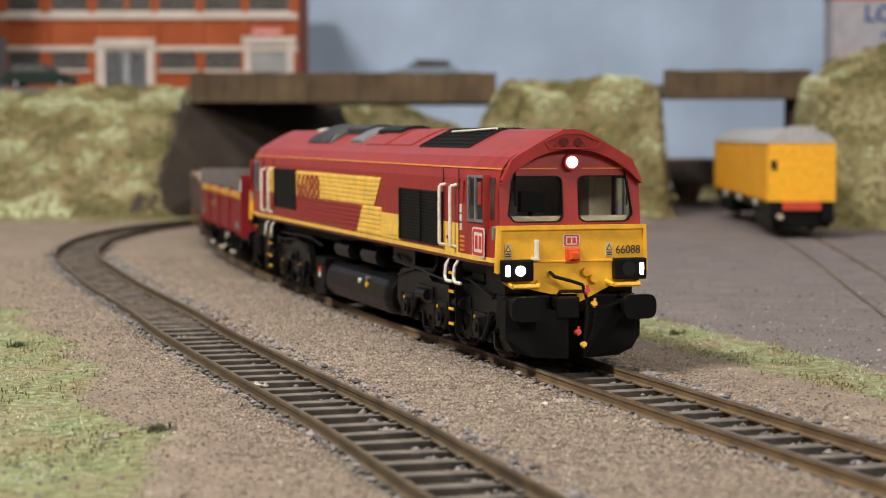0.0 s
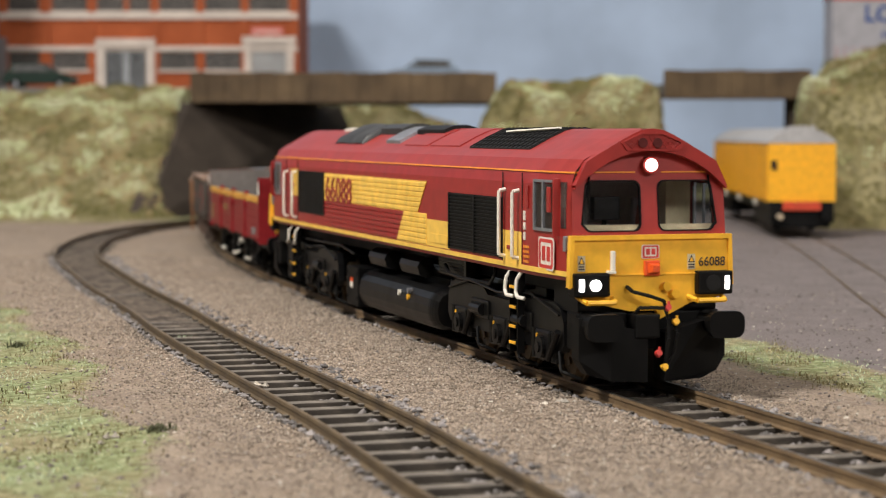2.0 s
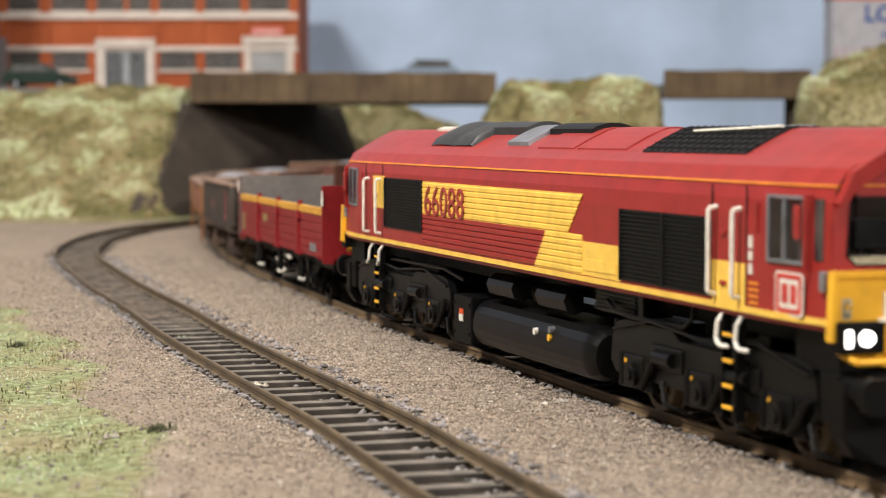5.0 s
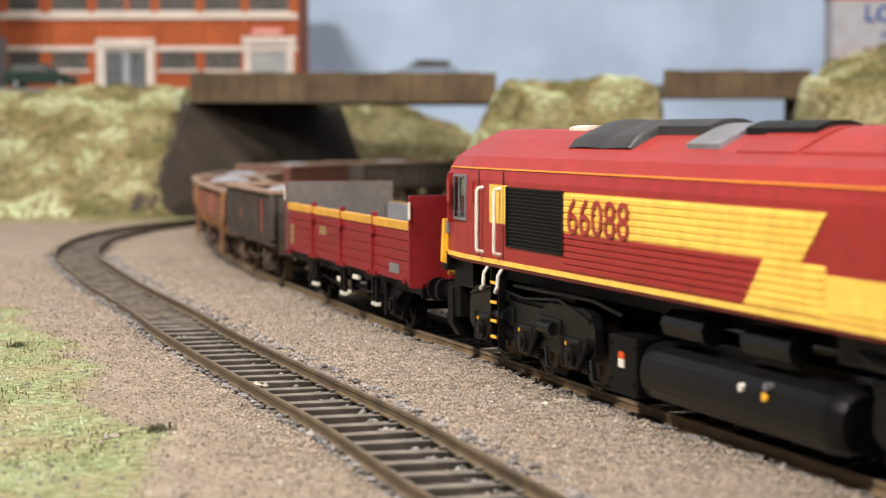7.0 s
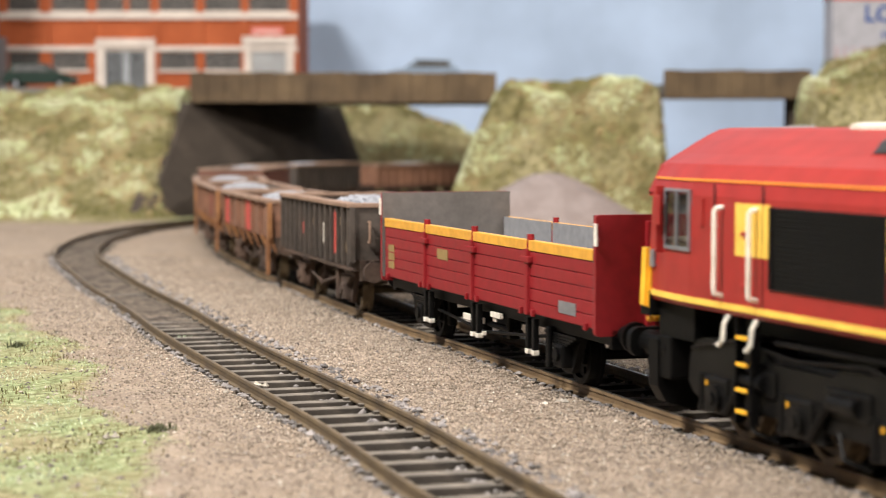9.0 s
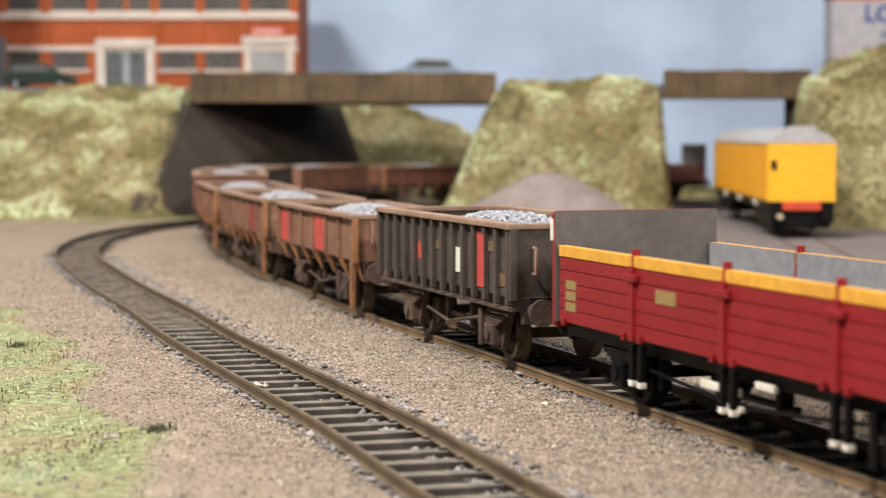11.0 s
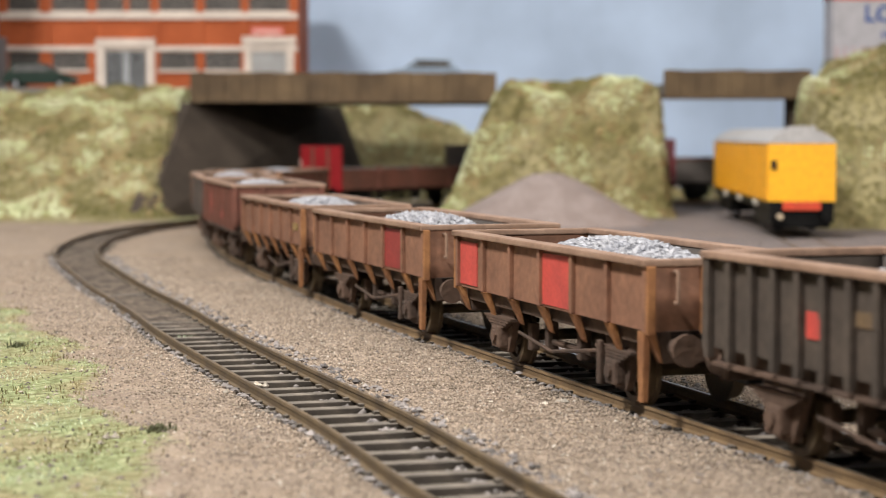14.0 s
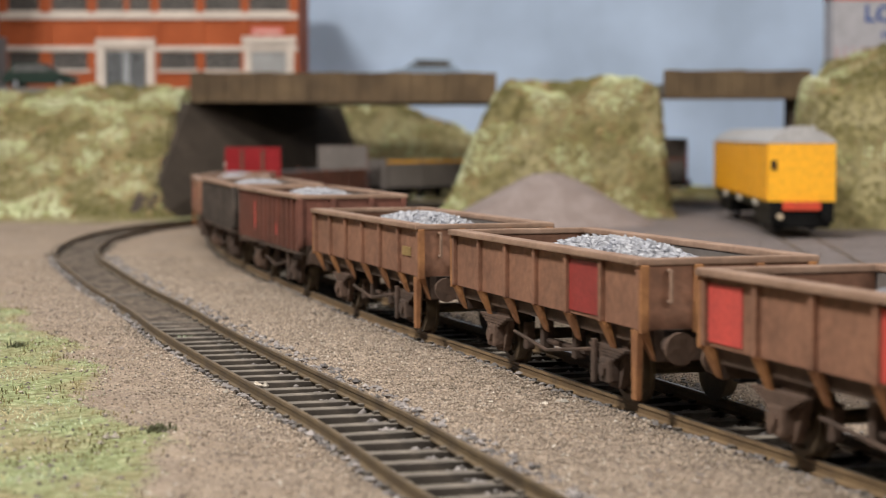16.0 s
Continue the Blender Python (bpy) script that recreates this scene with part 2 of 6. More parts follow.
def ground_material():
    m = bpy.data.materials.new("layout_scatter")
    m.use_nodes = True
    nt = m.node_tree
    b = nt.nodes["Principled BSDF"]
    b.inputs["Roughness"].default_value = 0.95
    b.inputs["Specular IOR Level"].default_value = 0.2
    co = nt.nodes.new("ShaderNodeTexCoord")

    def tex(scale, detail, rough=0.6):
        n = nt.nodes.new("ShaderNodeTexNoise")
        n.inputs["Scale"].default_value, n.inputs["Detail"].default_value, n.inputs["Roughness"].default_value = scale, detail, rough
        nt.links.new(co.outputs["Object"], n.inputs["Vector"])
        return n.outputs["Fac"]

    def ramp(fac, *stops):
        r = nt.nodes.new("ShaderNodeValToRGB")
        while len(r.color_ramp.elements) < len(stops):
            r.color_ramp.elements.new(0.5)
        for e, (p, c) in zip(r.color_ramp.elements, stops):
            e.position, e.color = p, (*c, 1)
        nt.links.new(fac, r.inputs["Fac"])
        return r.outputs["Color"]

    def mix(fac, a, c):
        x = nt.nodes.new("ShaderNodeMix")
        x.data_type = "RGBA"
        nt.links.new(fac, x.inputs[0])
        nt.links.new(a, x.inputs[6])
        nt.links.new(c, x.inputs[7])
        return x.outputs[2]

    fine, mid, big = tex(900, 5, 0.75), tex(130, 4), tex(22, 4)
    vor = nt.nodes.new("ShaderNodeTexVoronoi")
    vor.inputs["Scale"].default_value = 850
    nt.links.new(co.outputs["Object"], vor.inputs["Vector"])
    sand = mix(vor.outputs["Color"], ramp(fine, (0.32, (0.16, 0.122, 0.094)), (0.52, (0.36, 0.285, 0.228)), (0.70, (0.62, 0.525, 0.445))),
               ramp(mid, (0.35, (0.28, 0.215, 0.155)), (0.65, (0.40, 0.32, 0.24))))
    sand = mix(ramp(big, (0.45, (0, 0, 0)), (0.7, (0.5, 0.5, 0.5))), sand, ramp(fine, (0.3, (0.15, 0.108, 0.072)), (0.7, (0.36, 0.265, 0.185))))
    grass = ramp(tex(420, 5, 0.7), (0.3, (0.11, 0.11, 0.05)), (0.5, (0.25, 0.285, 0.135)), (0.7, (0.47, 0.52, 0.31)))
    ash = mix(ramp(mid, (0.3, (0.2, 0.2, 0.2)), (0.7, (0.8, 0.8, 0.8))), ramp(fine, (0.3, (0.125, 0.105, 0.102)), (0.7, (0.31, 0.268, 0.262))),
              ramp(tex(60, 5), (0.3, (0.16, 0.136, 0.13)), (0.7, (0.28, 0.242, 0.236))))
    grass = mix(ramp(tex(42, 5), (0.42, (0, 0, 0)), (0.60, (0.85, 0.85, 0.85))), grass, ramp(tex(420, 4), (0.3, (0.18, 0.145, 0.07)), (0.7, (0.42, 0.36, 0.22))))
    dirt = ramp(fine, (0.3, (0.022, 0.018, 0.015)), (0.7, (0.085, 0.070, 0.058)))
    att = nt.nodes.new("ShaderNodeAttribute")
    att.attribute_name = "soil"
    sep = nt.nodes.new("ShaderNodeSeparateColor")
    nt.links.new(att.outputs["Color"], sep.inputs["Color"])

    def ragged(share, amount=0.7):
        a = nt.nodes.new("ShaderNodeMath")
        a.operation = "MULTIPLY_ADD"
        nt.links.new(tex(240, 5, 0.7), a.inputs[0])
        a.inputs[1].default_value = amount
        nt.links.new(share, a.inputs[2])
        r = nt.nodes.new("ShaderNodeMapRange")
        r.inputs["From Min"].default_value, r.inputs["From Max"].default_value = 0.72, 1.0
        nt.links.new(a.outputs[0], r.inputs["Value"])
        return r.outputs["Result"]

    blotch = ramp(tex(75, 5, 0.7), (0.42, (0, 0, 0)), (0.62, (0.75, 0.75, 0.75)))
    sand = mix(blotch, sand, ramp(fine, (0.3, (0.16, 0.125, 0.10)), (0.7, (0.37, 0.30, 0.245))))
    col = mix(ragged(sep.outputs["Green"]), sand, ash)
    col = mix(ragged(sep.outputs["Red"]), col, grass)
    col = mix(ragged(sep.outputs["Blue"]), col, dirt)
    nt.links.new(col, b.inputs["Base Color"])
    bp = nt.nodes.new("ShaderNodeBump")
    bp.inputs["Strength"].default_value, bp.inputs["Distance"].default_value = 0.9, 0.0007
    nt.links.new(fine, bp.inputs["Height"])
    nt.links.new(bp.outputs["Normal"], b.inputs["Normal"])
    return m


M_SOIL = ground_material()


def build_ground():
    xs = axis([(-2500, 400), (-500, 20), (-200, 4), (200, 20), (700, 300), (2500, 0)])
    ys = axis([(-1500, 200), (180, 3), (700, 6), (1250, 20), (1800, 0)])
    verts, cols = [], []
    for y in ys:
        for x in xs:
            inner = -320 < x < 330 and 150 < y < 1420
            verts.append((x * K, y * K, (ground_height(x, y) if inner else -3.3) * K))
            cols.append((*soil_mix(x, y), 1) if inner else (0, smooth(0, 60, x) * smooth(700, 330, x) if y > 150 else 0, 0, 1))
    n = len(xs)
    faces = [(j * n + i, j * n + i + 1, (j + 1) * n + i + 1, (j + 1) * n + i) for j in range(len(ys) - 1) for i in range(n - 1)]
    me = bpy.data.meshes.new("ground")
    me.from_pydata(verts, [], faces)
    att = me.color_attributes.new("soil", "FLOAT_COLOR", "POINT")
    att.data.foreach_set("color", [c for q in cols for c in q])
    me.polygons.foreach_set("use_smooth", [True] * len(me.polygons))
    me.materials.append(M_SOIL)
    tagged(new("ground", me), "sandy layout ground with grass patches and grey yard ash", "ground", kind="structure")


build_ground()


def build_track(name, line, s0, s1, label, polished, sleepers=True, depth=0.0):
    """Two rails on sleepers, laid along a line of the plan."""
    top = thing(name, label, "railway track")
    tagged(top, kind="structure")
    half = [(0, 0), (0.38, -0.1), (0.44, -0.75), (0.2, -0.95), (0.2, -1.9), (0.75, -2.2), (0.75, -2.5)]
    prof = half + [(-a, b) for a, b in half[::-1][:-1]]
    for side in (-8.75, 8.75):
        bm = bmesh.new()
        rings = []
        s = s0
        while s <= s1:
            p, h = along(line, s), radians(heading(line, s))
            nx, ny = -math.sin(h), math.cos(h)
            rings.append([bm.verts.new((p.x + nx * (side + a), p.y + ny * (side + a), b - depth)) for a, b in prof])
            s += 6
        k = len(prof)
        for a, b in zip(rings[:-1], rings[1:]):
            for i in range(k):
                f = bm.faces.new((a[i], a[(i + 1) % k], b[(i + 1) % k], b[i]))
                f.material_index = 1 if i in (0, k - 1) else 0
        rail = part("rail", bm, M_RAILBROWN if polished else M_RAIL, top)
        rail.data.materials.append(M_RAILTOP if polished else M_RAIL)
    if not sleepers:
        return top
    bm = bmesh.new()
    box(bm, -1.7, 1.7, -13.4, 13.4, -4.6, -2.5, 0.25)
    for y in (-8.75, 8.75):
        for d in (-1, 1):
            box(bm, -0.7, 0.7, y + d * 1.2 - 0.55, y + d * 1.2 + 0.55, -2.55, -1.95)
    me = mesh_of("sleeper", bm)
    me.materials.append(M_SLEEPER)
    me.materials.append(M_SLEEPERSHADE)
    # upward faces stay light, all others get the painted shade
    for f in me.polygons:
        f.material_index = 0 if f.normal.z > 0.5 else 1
    s = s0
    rnd = random.Random(name)
    while s < s1:
        p = along(line, s)
        ob = new("sleeper", me)
        ob.parent = top
        ob.matrix_basis = at(p.x, p.y, -depth + rnd.uniform(-0.15, 0.1), heading(line, s) + rnd.uniform(-1.5, 1.5), rnd.uniform(-0.6, 0.6))
        s += 10.4
    return top
# ---- banks, bridges, building, backdrop ----
M_FLOCK = material("olive_flock", (0.17, 0.145, 0.055), 0.95, 0, (0.31, 0.27, 0.145), 28, 0.8, fine=0.25)
M_FLOCK_PALE = material("pale_green_flock", (0.50, 0.55, 0.30), 0.95, 0, (0.66, 0.68, 0.46), 50, 0.8, island=0.15, fine=0.1)
M_FLOCK_DRY = material("dry_straw_flock", (0.22, 0.13, 0.05), 0.95, 0, (0.38, 0.285, 0.14), 30, 0.8, island=0.18, fine=0.1)
M_FLOCK_GREEN = material("fresh_green_flock", (0.29, 0.31, 0.125), 0.95, 0, (0.41, 0.41, 0.20), 40, 0.8, island=0.2, fine=0.1)
M_FLOCK_OLIVE = material("olive_clump", (0.115, 0.105, 0.03), 0.95, 0, (0.19, 0.17, 0.06), 40, 0.8, island=0.2, fine=0.1)


def clump(bm, p, r, rnd):
    """A ragged eight-faced tuft."""
    d = [Vector(v) * r * rnd.uniform(0.6, 1.25) for v in ((1, 0, 0), (0, 1, 0), (-1, 0, 0), (0, -1, 0), (0, 0, 1), (0, 0, -0.7))]
    q = Euler((rnd.uniform(-1, 1), rnd.uniform(-1, 1), rnd.uniform(0, 6.3))).to_matrix()
    v = [bm.verts.new(p + q @ e) for e in d]
    for i in range(4):
        bm.faces.new((v[i], v[(i + 1) % 4], v[4]))
        bm.faces.new((v[(i + 1) % 4], v[i], v[5]))


def scatter(name, label, mat, spots, rnd, flat=0.7, parent=None):
    """Many small eight-faced stones as one mesh; spots are (x, y, z, r)."""
    base = np.array(((1, 0, 0), (0, 1, 0), (-1, 0, 0), (0, -1, 0), (0, 0, 1), (0, 0, -1)), float)
    tri = ((0, 1, 4), (1, 2, 4), (2, 3, 4), (3, 0, 4), (1, 0, 5), (2, 1, 5), (3, 2, 5), (0, 3, 5))
    rs = np.random.RandomState(rnd)
    sp = np.array(spots, float).reshape(-1, 4)
    n = len(sp)
    q = base[None] * rs.uniform(0.55, 1.3, (n, 6, 3)) * sp[:, None, 3:4]
    a = rs.uniform(0, 6.3, (n, 1))
    q = np.stack([np.cos(a) * q[..., 0] - np.sin(a) * q[..., 1], np.sin(a) * q[..., 0] + np.cos(a) * q[..., 1], q[..., 2] * flat], 2) + sp[:, None, :3]
    faces = (np.array(tri)[None] + 6 * np.arange(n)[:, None, None]).reshape(-1, 3)
    me = bpy.data.meshes.new(name)
    me.from_pydata((q.reshape(-1, 3) * K).tolist(), [], faces.tolist())
    me.materials.append(mat)
    ob = new(name, me)
    if parent is not None:
        ob.parent = parent
        return tagged(ob, kind="stuff")
    return tagged(ob, label, "scatter", kind="stuff")


def build_bank(label, x0, x1, y0, y1, height, step=4, clumps=2500, seed=1, shift=0.0):
    """A bank of flock: a rough hill and clumps of foliage on it."""
    top = thing("embankment", label, "embankment")
    tagged(top, kind="structure")
    xs, ys = axis([(x0, step), (x1, 0)]), axis([(y0, step), (y1, 0)])

    def z_at(x, y):
        h = height(x, y)
        amp = min(1.0, max(0.0, h / 15))
        return -3.4 + h + amp * (7 * noise.noise(Vector((x * 0.022, y * 0.022, seed))) + 5 * noise.noise(Vector((x * 0.055, y * 0.055, seed + 4))) + 2 * noise.noise(Vector((x * 0.14, y * 0.14, seed + 6))))

    bm = bmesh.new()
    grid = [[bm.verts.new((x + 1.5 * noise.noise(Vector((x * 0.1, y * 0.1, 9))), y, z_at(x, y))) for x in xs] for y in ys]
    for j in range(len(ys) - 1):
        for i in range(len(xs) - 1):
            bm.faces.new((grid[j][i], grid[j][i + 1], grid[j + 1][i + 1], grid[j + 1][i]))
    part("hillside", bm, M_FLOCK, top, smooth=True)
    rnd = random.Random(seed)
    sets = [[], [], [], []]
    for _ in range(int(clumps * 2.6)):
        x, y = rnd.uniform(x0, x1), rnd.uniform(y0, y1)
        if height(x, y) < 2:
            continue
        q = Vector((x * 0.03, (y * 0.5 + z_at(x, y)) * 0.03, seed + 7))
        w = 1.9 * noise.noise(q) + 0.9 * noise.noise(q * 2.7) + 0.16 * rnd.uniform(-1, 1) + shift
        k = 0 if w > 0.34 else 1 if w > 0.10 else 2 if w > -0.22 else 3
        sets[k].append((x, y, z_at(x, y) + 0.2, rnd.uniform(0.7, 1.7)))
    for spots, mat, name in zip(sets, (M_FLOCK_PALE, M_FLOCK_GREEN, M_FLOCK_DRY, M_FLOCK_OLIVE), ("pale_foliage", "green_foliage", "dry_foliage", "olive_foliage")):
        scatter(name, "", mat, spots, seed, 0.8, top)
    return top


build_bank("grassy bank of olive and pale green flock below the factory", -420, -150, 1120, 1420,
           lambda x, y: 82 * smooth(1125, 1325, y + 0.12 * (x + 170)) * smooth(-163 + (y - 1150) * 0.02, -184 + (y - 1150) * 0.02, x), clumps=7500, seed=3, shift=0.0)
build_bank("steep flock covered bank between the two bridges", -40, 152, 1190, 1350,
           lambda x, y: 84 * smooth(-12 + (y - 1195) * 0.1, 46, x) * smooth(148, 137, x) * smooth(1192, 1228, y) * smooth(1350, 1335, y), 3, 6500, 5, -0.08)
build_bank("steep olive bank beside the yellow van", 200, 420, 1040, 1420,
           lambda x, y: (83 + 0.36 * max(0, x - 232)) * smooth(206 + max(0, (y - 1180) * 0.25), 222 + max(0, (y - 1180) * 0.25), x) * smooth(1050, 1130, y), 4, 6000, 8, -0.5)
build_bank("low green bank behind the far track", -130, 260, 1500, 1600,
           lambda x, y: (76 - max(0, x + 35) * 0.42 if x < 40 else max(8, 44 - (x - 40) * 0.9)) * smooth(-128, -104, x) * smooth(1505, 1545, y), 5, 3500, 11)


def build_bridge():
    top = thing("road_bridge", "long brown timber faced road bridge on a dark abutment", "bridge")
    bm = bmesh.new()
    box(bm, -171, 36, 1299, 1306, 71.5, 91, 0.6)
    parapet = part("parapet", bm, M_DARKWOOD, top)
    for k in range(18):
        bm = bmesh.new()
        box(bm, -171 + 11.5 * k + 0.15, -171 + 11.5 * (k + 1) - 0.15, 1297.6 + 0.3 * (k % 3), 1299.2, 71 + 0.2 * (k % 2), 91.5 - 0.3 * (k * 7 % 4), 0.2)
        part("board", bm, M_DARKWOOD, parapet)
    bm = bmesh.new()
    box(bm, -171, 36, 1306.5, 1446, 72, 84, 0.5)
    part("deck", bm, M_GREYROAD, top)
    bm = bmesh.new()
    box(bm, -171, 36, 1446.5, 1452, 71, 90, 0.6)
    part("parapet", bm, M_DARKWOOD, top)
    bm = bmesh.new()
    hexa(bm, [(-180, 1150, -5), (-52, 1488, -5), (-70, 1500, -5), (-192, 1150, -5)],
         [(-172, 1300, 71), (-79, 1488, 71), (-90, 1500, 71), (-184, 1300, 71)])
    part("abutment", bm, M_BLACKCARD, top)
    top2 = thing("road_bridge", "short brown timber faced bridge over the yard line", "bridge")
    bm = bmesh.new()
    box(bm, 150, 249, 1299, 1306, 74, 92.5, 0.6)
    parapet = part("parapet", bm, M_DARKWOOD, top2)
    for k in range(9):
        bm = bmesh.new()
        box(bm, 150 + 11 * k + 0.15, 161 + 11 * k - 0.15, 1297.6 + 0.3 * (k % 3), 1299.2, 73.5 + 0.2 * (k % 2), 93 - 0.3 * (k * 7 % 4), 0.2)
        part("board", bm, M_DARKWOOD, parapet)
    bm = bmesh.new()
    box(bm, 150, 249, 1306.5, 1420, 75, 84, 0.5)
    part("deck", bm, M_GREYROAD, top2)
    bm = bmesh.new()
    box(bm, 237, 254, 1310, 1332, -4, 74.8, 0.4)
    part("pier", bm, M_BLACKCARD, top2)


build_bridge()


def build_backdrop():
    bm = bmesh.new()
    box(bm, -1600, 1600, 1760, 1775, -10, 620)
    tagged(part("backdrop", bm, M_SKY), "pale blue painted sky board", "backdrop", kind="structure")
    bm = bmesh.new()
    box(bm, -700, -120, 1440, 1758, -4, 83)
    box(bm, -700, -172, 1385, 1440.1, -4, 83.02)
    tagged(part("factory_terrace", bm, M_GREYROAD), "raised grey road terrace in front of the factory", "road", kind="structure")


build_backdrop()


def build_hall():
    """Plain walls and a ceiling that close the exhibition hall round the layout."""
    paint = material("hall_paint", (0.42, 0.42, 0.43), 0.9, 0, (0.38, 0.38, 0.39), 1.5)
    for name, b in (("wall_south", (-2600, 2600, -1620, -1600, -3, 2500)), ("wall_north", (-2600, 2600, 1810, 1830, -3, 2500)),
                    ("wall_west", (-2620, -2600, -1600, 1810, -3, 2500)), ("wall_east", (2600, 2620, -1600, 1810, -3, 2500)),
                    ("ceiling", (-2620, 2620, -1620, 1830, 2502, 2520))):
        bm = bmesh.new()
        box(bm, *b)
        tagged(part(name, bm, paint), "plain grey painted hall " + name.split("_")[0], name.split("_")[0], kind="structure")


build_hall()
# ---- the train ----
M_MAROON = material("maroon_loco_paint", (0.30, 0.022, 0.019), 0.42, 0, (0.33, 0.028, 0.023), 25, spec=0.34)
M_YELLOW = material("warm_yellow_paint", (0.92, 0.49, 0.034), 0.42, 0, (0.88, 0.46, 0.032), 30, spec=0.4)
M_SIDEYELLOW = material("pale_yellow_side_paint", (0.92, 0.58, 0.10), 0.42, 0, (0.88, 0.55, 0.09), 30, spec=0.4)
M_ORANGE = material("orange_line_paint", (0.85, 0.28, 0.03), 0.5)
M_BLACK = material("black_underframe", (0.0025, 0.0025, 0.0028), 0.5, 0, (0.006, 0.0056, 0.0052), 120, spec=0.13)
M_BLACKGLOSS = material("oily_black", (0.0035, 0.0035, 0.004), 0.38, 0, (0.007, 0.0065, 0.006), 150, spec=0.19)
M_GRILLE = material("black_grille", (0.005, 0.005, 0.0055), 0.55, 0, (0.009, 0.009, 0.0095), 90, spec=0.25)
M_WHITEPAINT = material("white_paint", (0.80, 0.76, 0.68), 0.5, 0, (0.72, 0.67, 0.58), 80)
M_SIGNRED = material("sign_red", (0.65, 0.05, 0.04), 0.5)
M_STEEL = material("dull_steel", (0.35, 0.36, 0.40), 0.4, 0.6, (0.28, 0.28, 0.3), 80)
M_COWL = material("sooty_black_cowl", (0.022, 0.022, 0.024), 0.5, 0, (0.04, 0.038, 0.036), 80)
M_CREAM = material("cream_desk", (0.62, 0.52, 0.33), 0.7)
M_CABGREY = material("cab_lining", (0.55, 0.53, 0.50), 0.8)
M_LAMP = material("lit_headlamp", (0.9, 0.9, 0.88), 0.3, emit=(1.0, 0.97, 0.92, 7.0))
M_LENS = material("unlit_lens", (0.10, 0.02, 0.02), 0.2)
M_JUMPER = material("orange_red_plastic", (0.80, 0.10, 0.015), 0.45)
M_PATCHRUST = material("dull_red_plastic", (0.22, 0.06, 0.045), 0.7)
M_NUMBER = material("dark_number_paint", (0.035, 0.022, 0.02), 0.5)
M_NUMBERRED = material("red_number_paint", (0.36, 0.035, 0.03), 0.5)


def glass_material():
    m = bpy.data.materials.new("window_glass")
    m.use_nodes = True
    b = m.node_tree.nodes["Principled BSDF"]
    b.inputs["Base Color"].default_value = (0.75, 0.78, 0.80, 1)
    b.inputs["Roughness"].default_value = 0.03
    b.inputs["Transmission Weight"].default_value = 1.0
    b.inputs["IOR"].default_value = 1.02
    b.inputs["Specular IOR Level"].default_value = 0.5
    b.inputs["Coat Weight"].default_value = 0.5
    return m


M_GLASS = glass_material()
M_DARKGLASS = material("tinted_glass", (0.02, 0.02, 0.022), 0.12, 0, (0.07, 0.066, 0.06), 160, coat=0.3)


def lettering(text, height, width, material_, parent, m, label, bold=0.0):
    """Raised lettering as a mesh, scaled to a height and width in millimetres, centred, reading along x with y up."""
    cu = bpy.data.curves.new("lettering", "FONT")
    cu.body, cu.align_x, cu.align_y, cu.extrude, cu.resolution_u, cu.offset = text, "CENTER", "CENTER", 0.02, 3, bold
    ob = new("lettering", cu)
    me = bpy.data.meshes.new_from_object(ob.evaluated_get(bpy.context.evaluated_depsgraph_get()))
    bpy.data.objects.remove(ob)
    bpy.data.curves.remove(cu)
    co = np.array([v.co for v in me.vertices])
    lo, hi = co.min(0), co.max(0)
    for v in me.vertices:
        v.co = Vector(((v.co.x - (lo[0] + hi[0]) / 2) / (hi[0] - lo[0]) * width, (v.co.y - (lo[1] + hi[1]) / 2) / (hi[1] - lo[1]) * height, v.co.z * 4)) * K
    me.materials.append(material_)
    ob = new("lettering", me)
    ob.parent = parent
    ob.matrix_basis = m
    return tagged(ob, label)


ROOF = [(17.4, 37.0), (17.2, 40.0), (16.4, 42.6), (14.4, 45.0), (11.0, 46.6), (6.5, 49.0), (3.0, 50.6), (1.2, 51.0)]
BODY_HALF = [(17.0, 21.5), (17.4, 22.2), (17.4, 31.2)] + ROOF
BODY_RING = BODY_HALF + [(-y, z) for y, z in BODY_HALF[::-1]]


def roof_z(y):
    y = abs(y)
    for (a, za), (b, zb) in zip(ROOF[:-1], ROOF[1:]):
        if b <= y <= a:
            return za + (zb - za) * (a - y) / (a - b)
    return 51.0


TAIL = 4.5


def taper(x):
    return 1 - 0.075 * smooth(116, 133, x if x > 0 else -x - TAIL)


def holed_plate(bm, outer, holes, x0, x1):
    """A plate across x with holes through it, between x0(z) and x1(z)."""
    loops = [outer] + holes
    for fx in (x0, x1):
        edges = []
        for loop in loops:
            vs = [bm.verts.new((fx(z), y, z)) for y, z in loop]
            edges += [bm.edges.new((vs[i], vs[(i + 1) % len(vs)])) for i in range(len(vs))]
        bmesh.ops.triangle_fill(bm, use_beauty=True, edges=edges)
    for loop in loops:
        a = [bm.verts.new((x0(z), y, z)) for y, z in loop]
        b = [bm.verts.new((x1(z), y, z)) for y, z in loop]
        for i in range(len(loop)):
            j = (i + 1) % len(loop)
            bm.faces.new((a[i], a[j], b[j], b[i]))


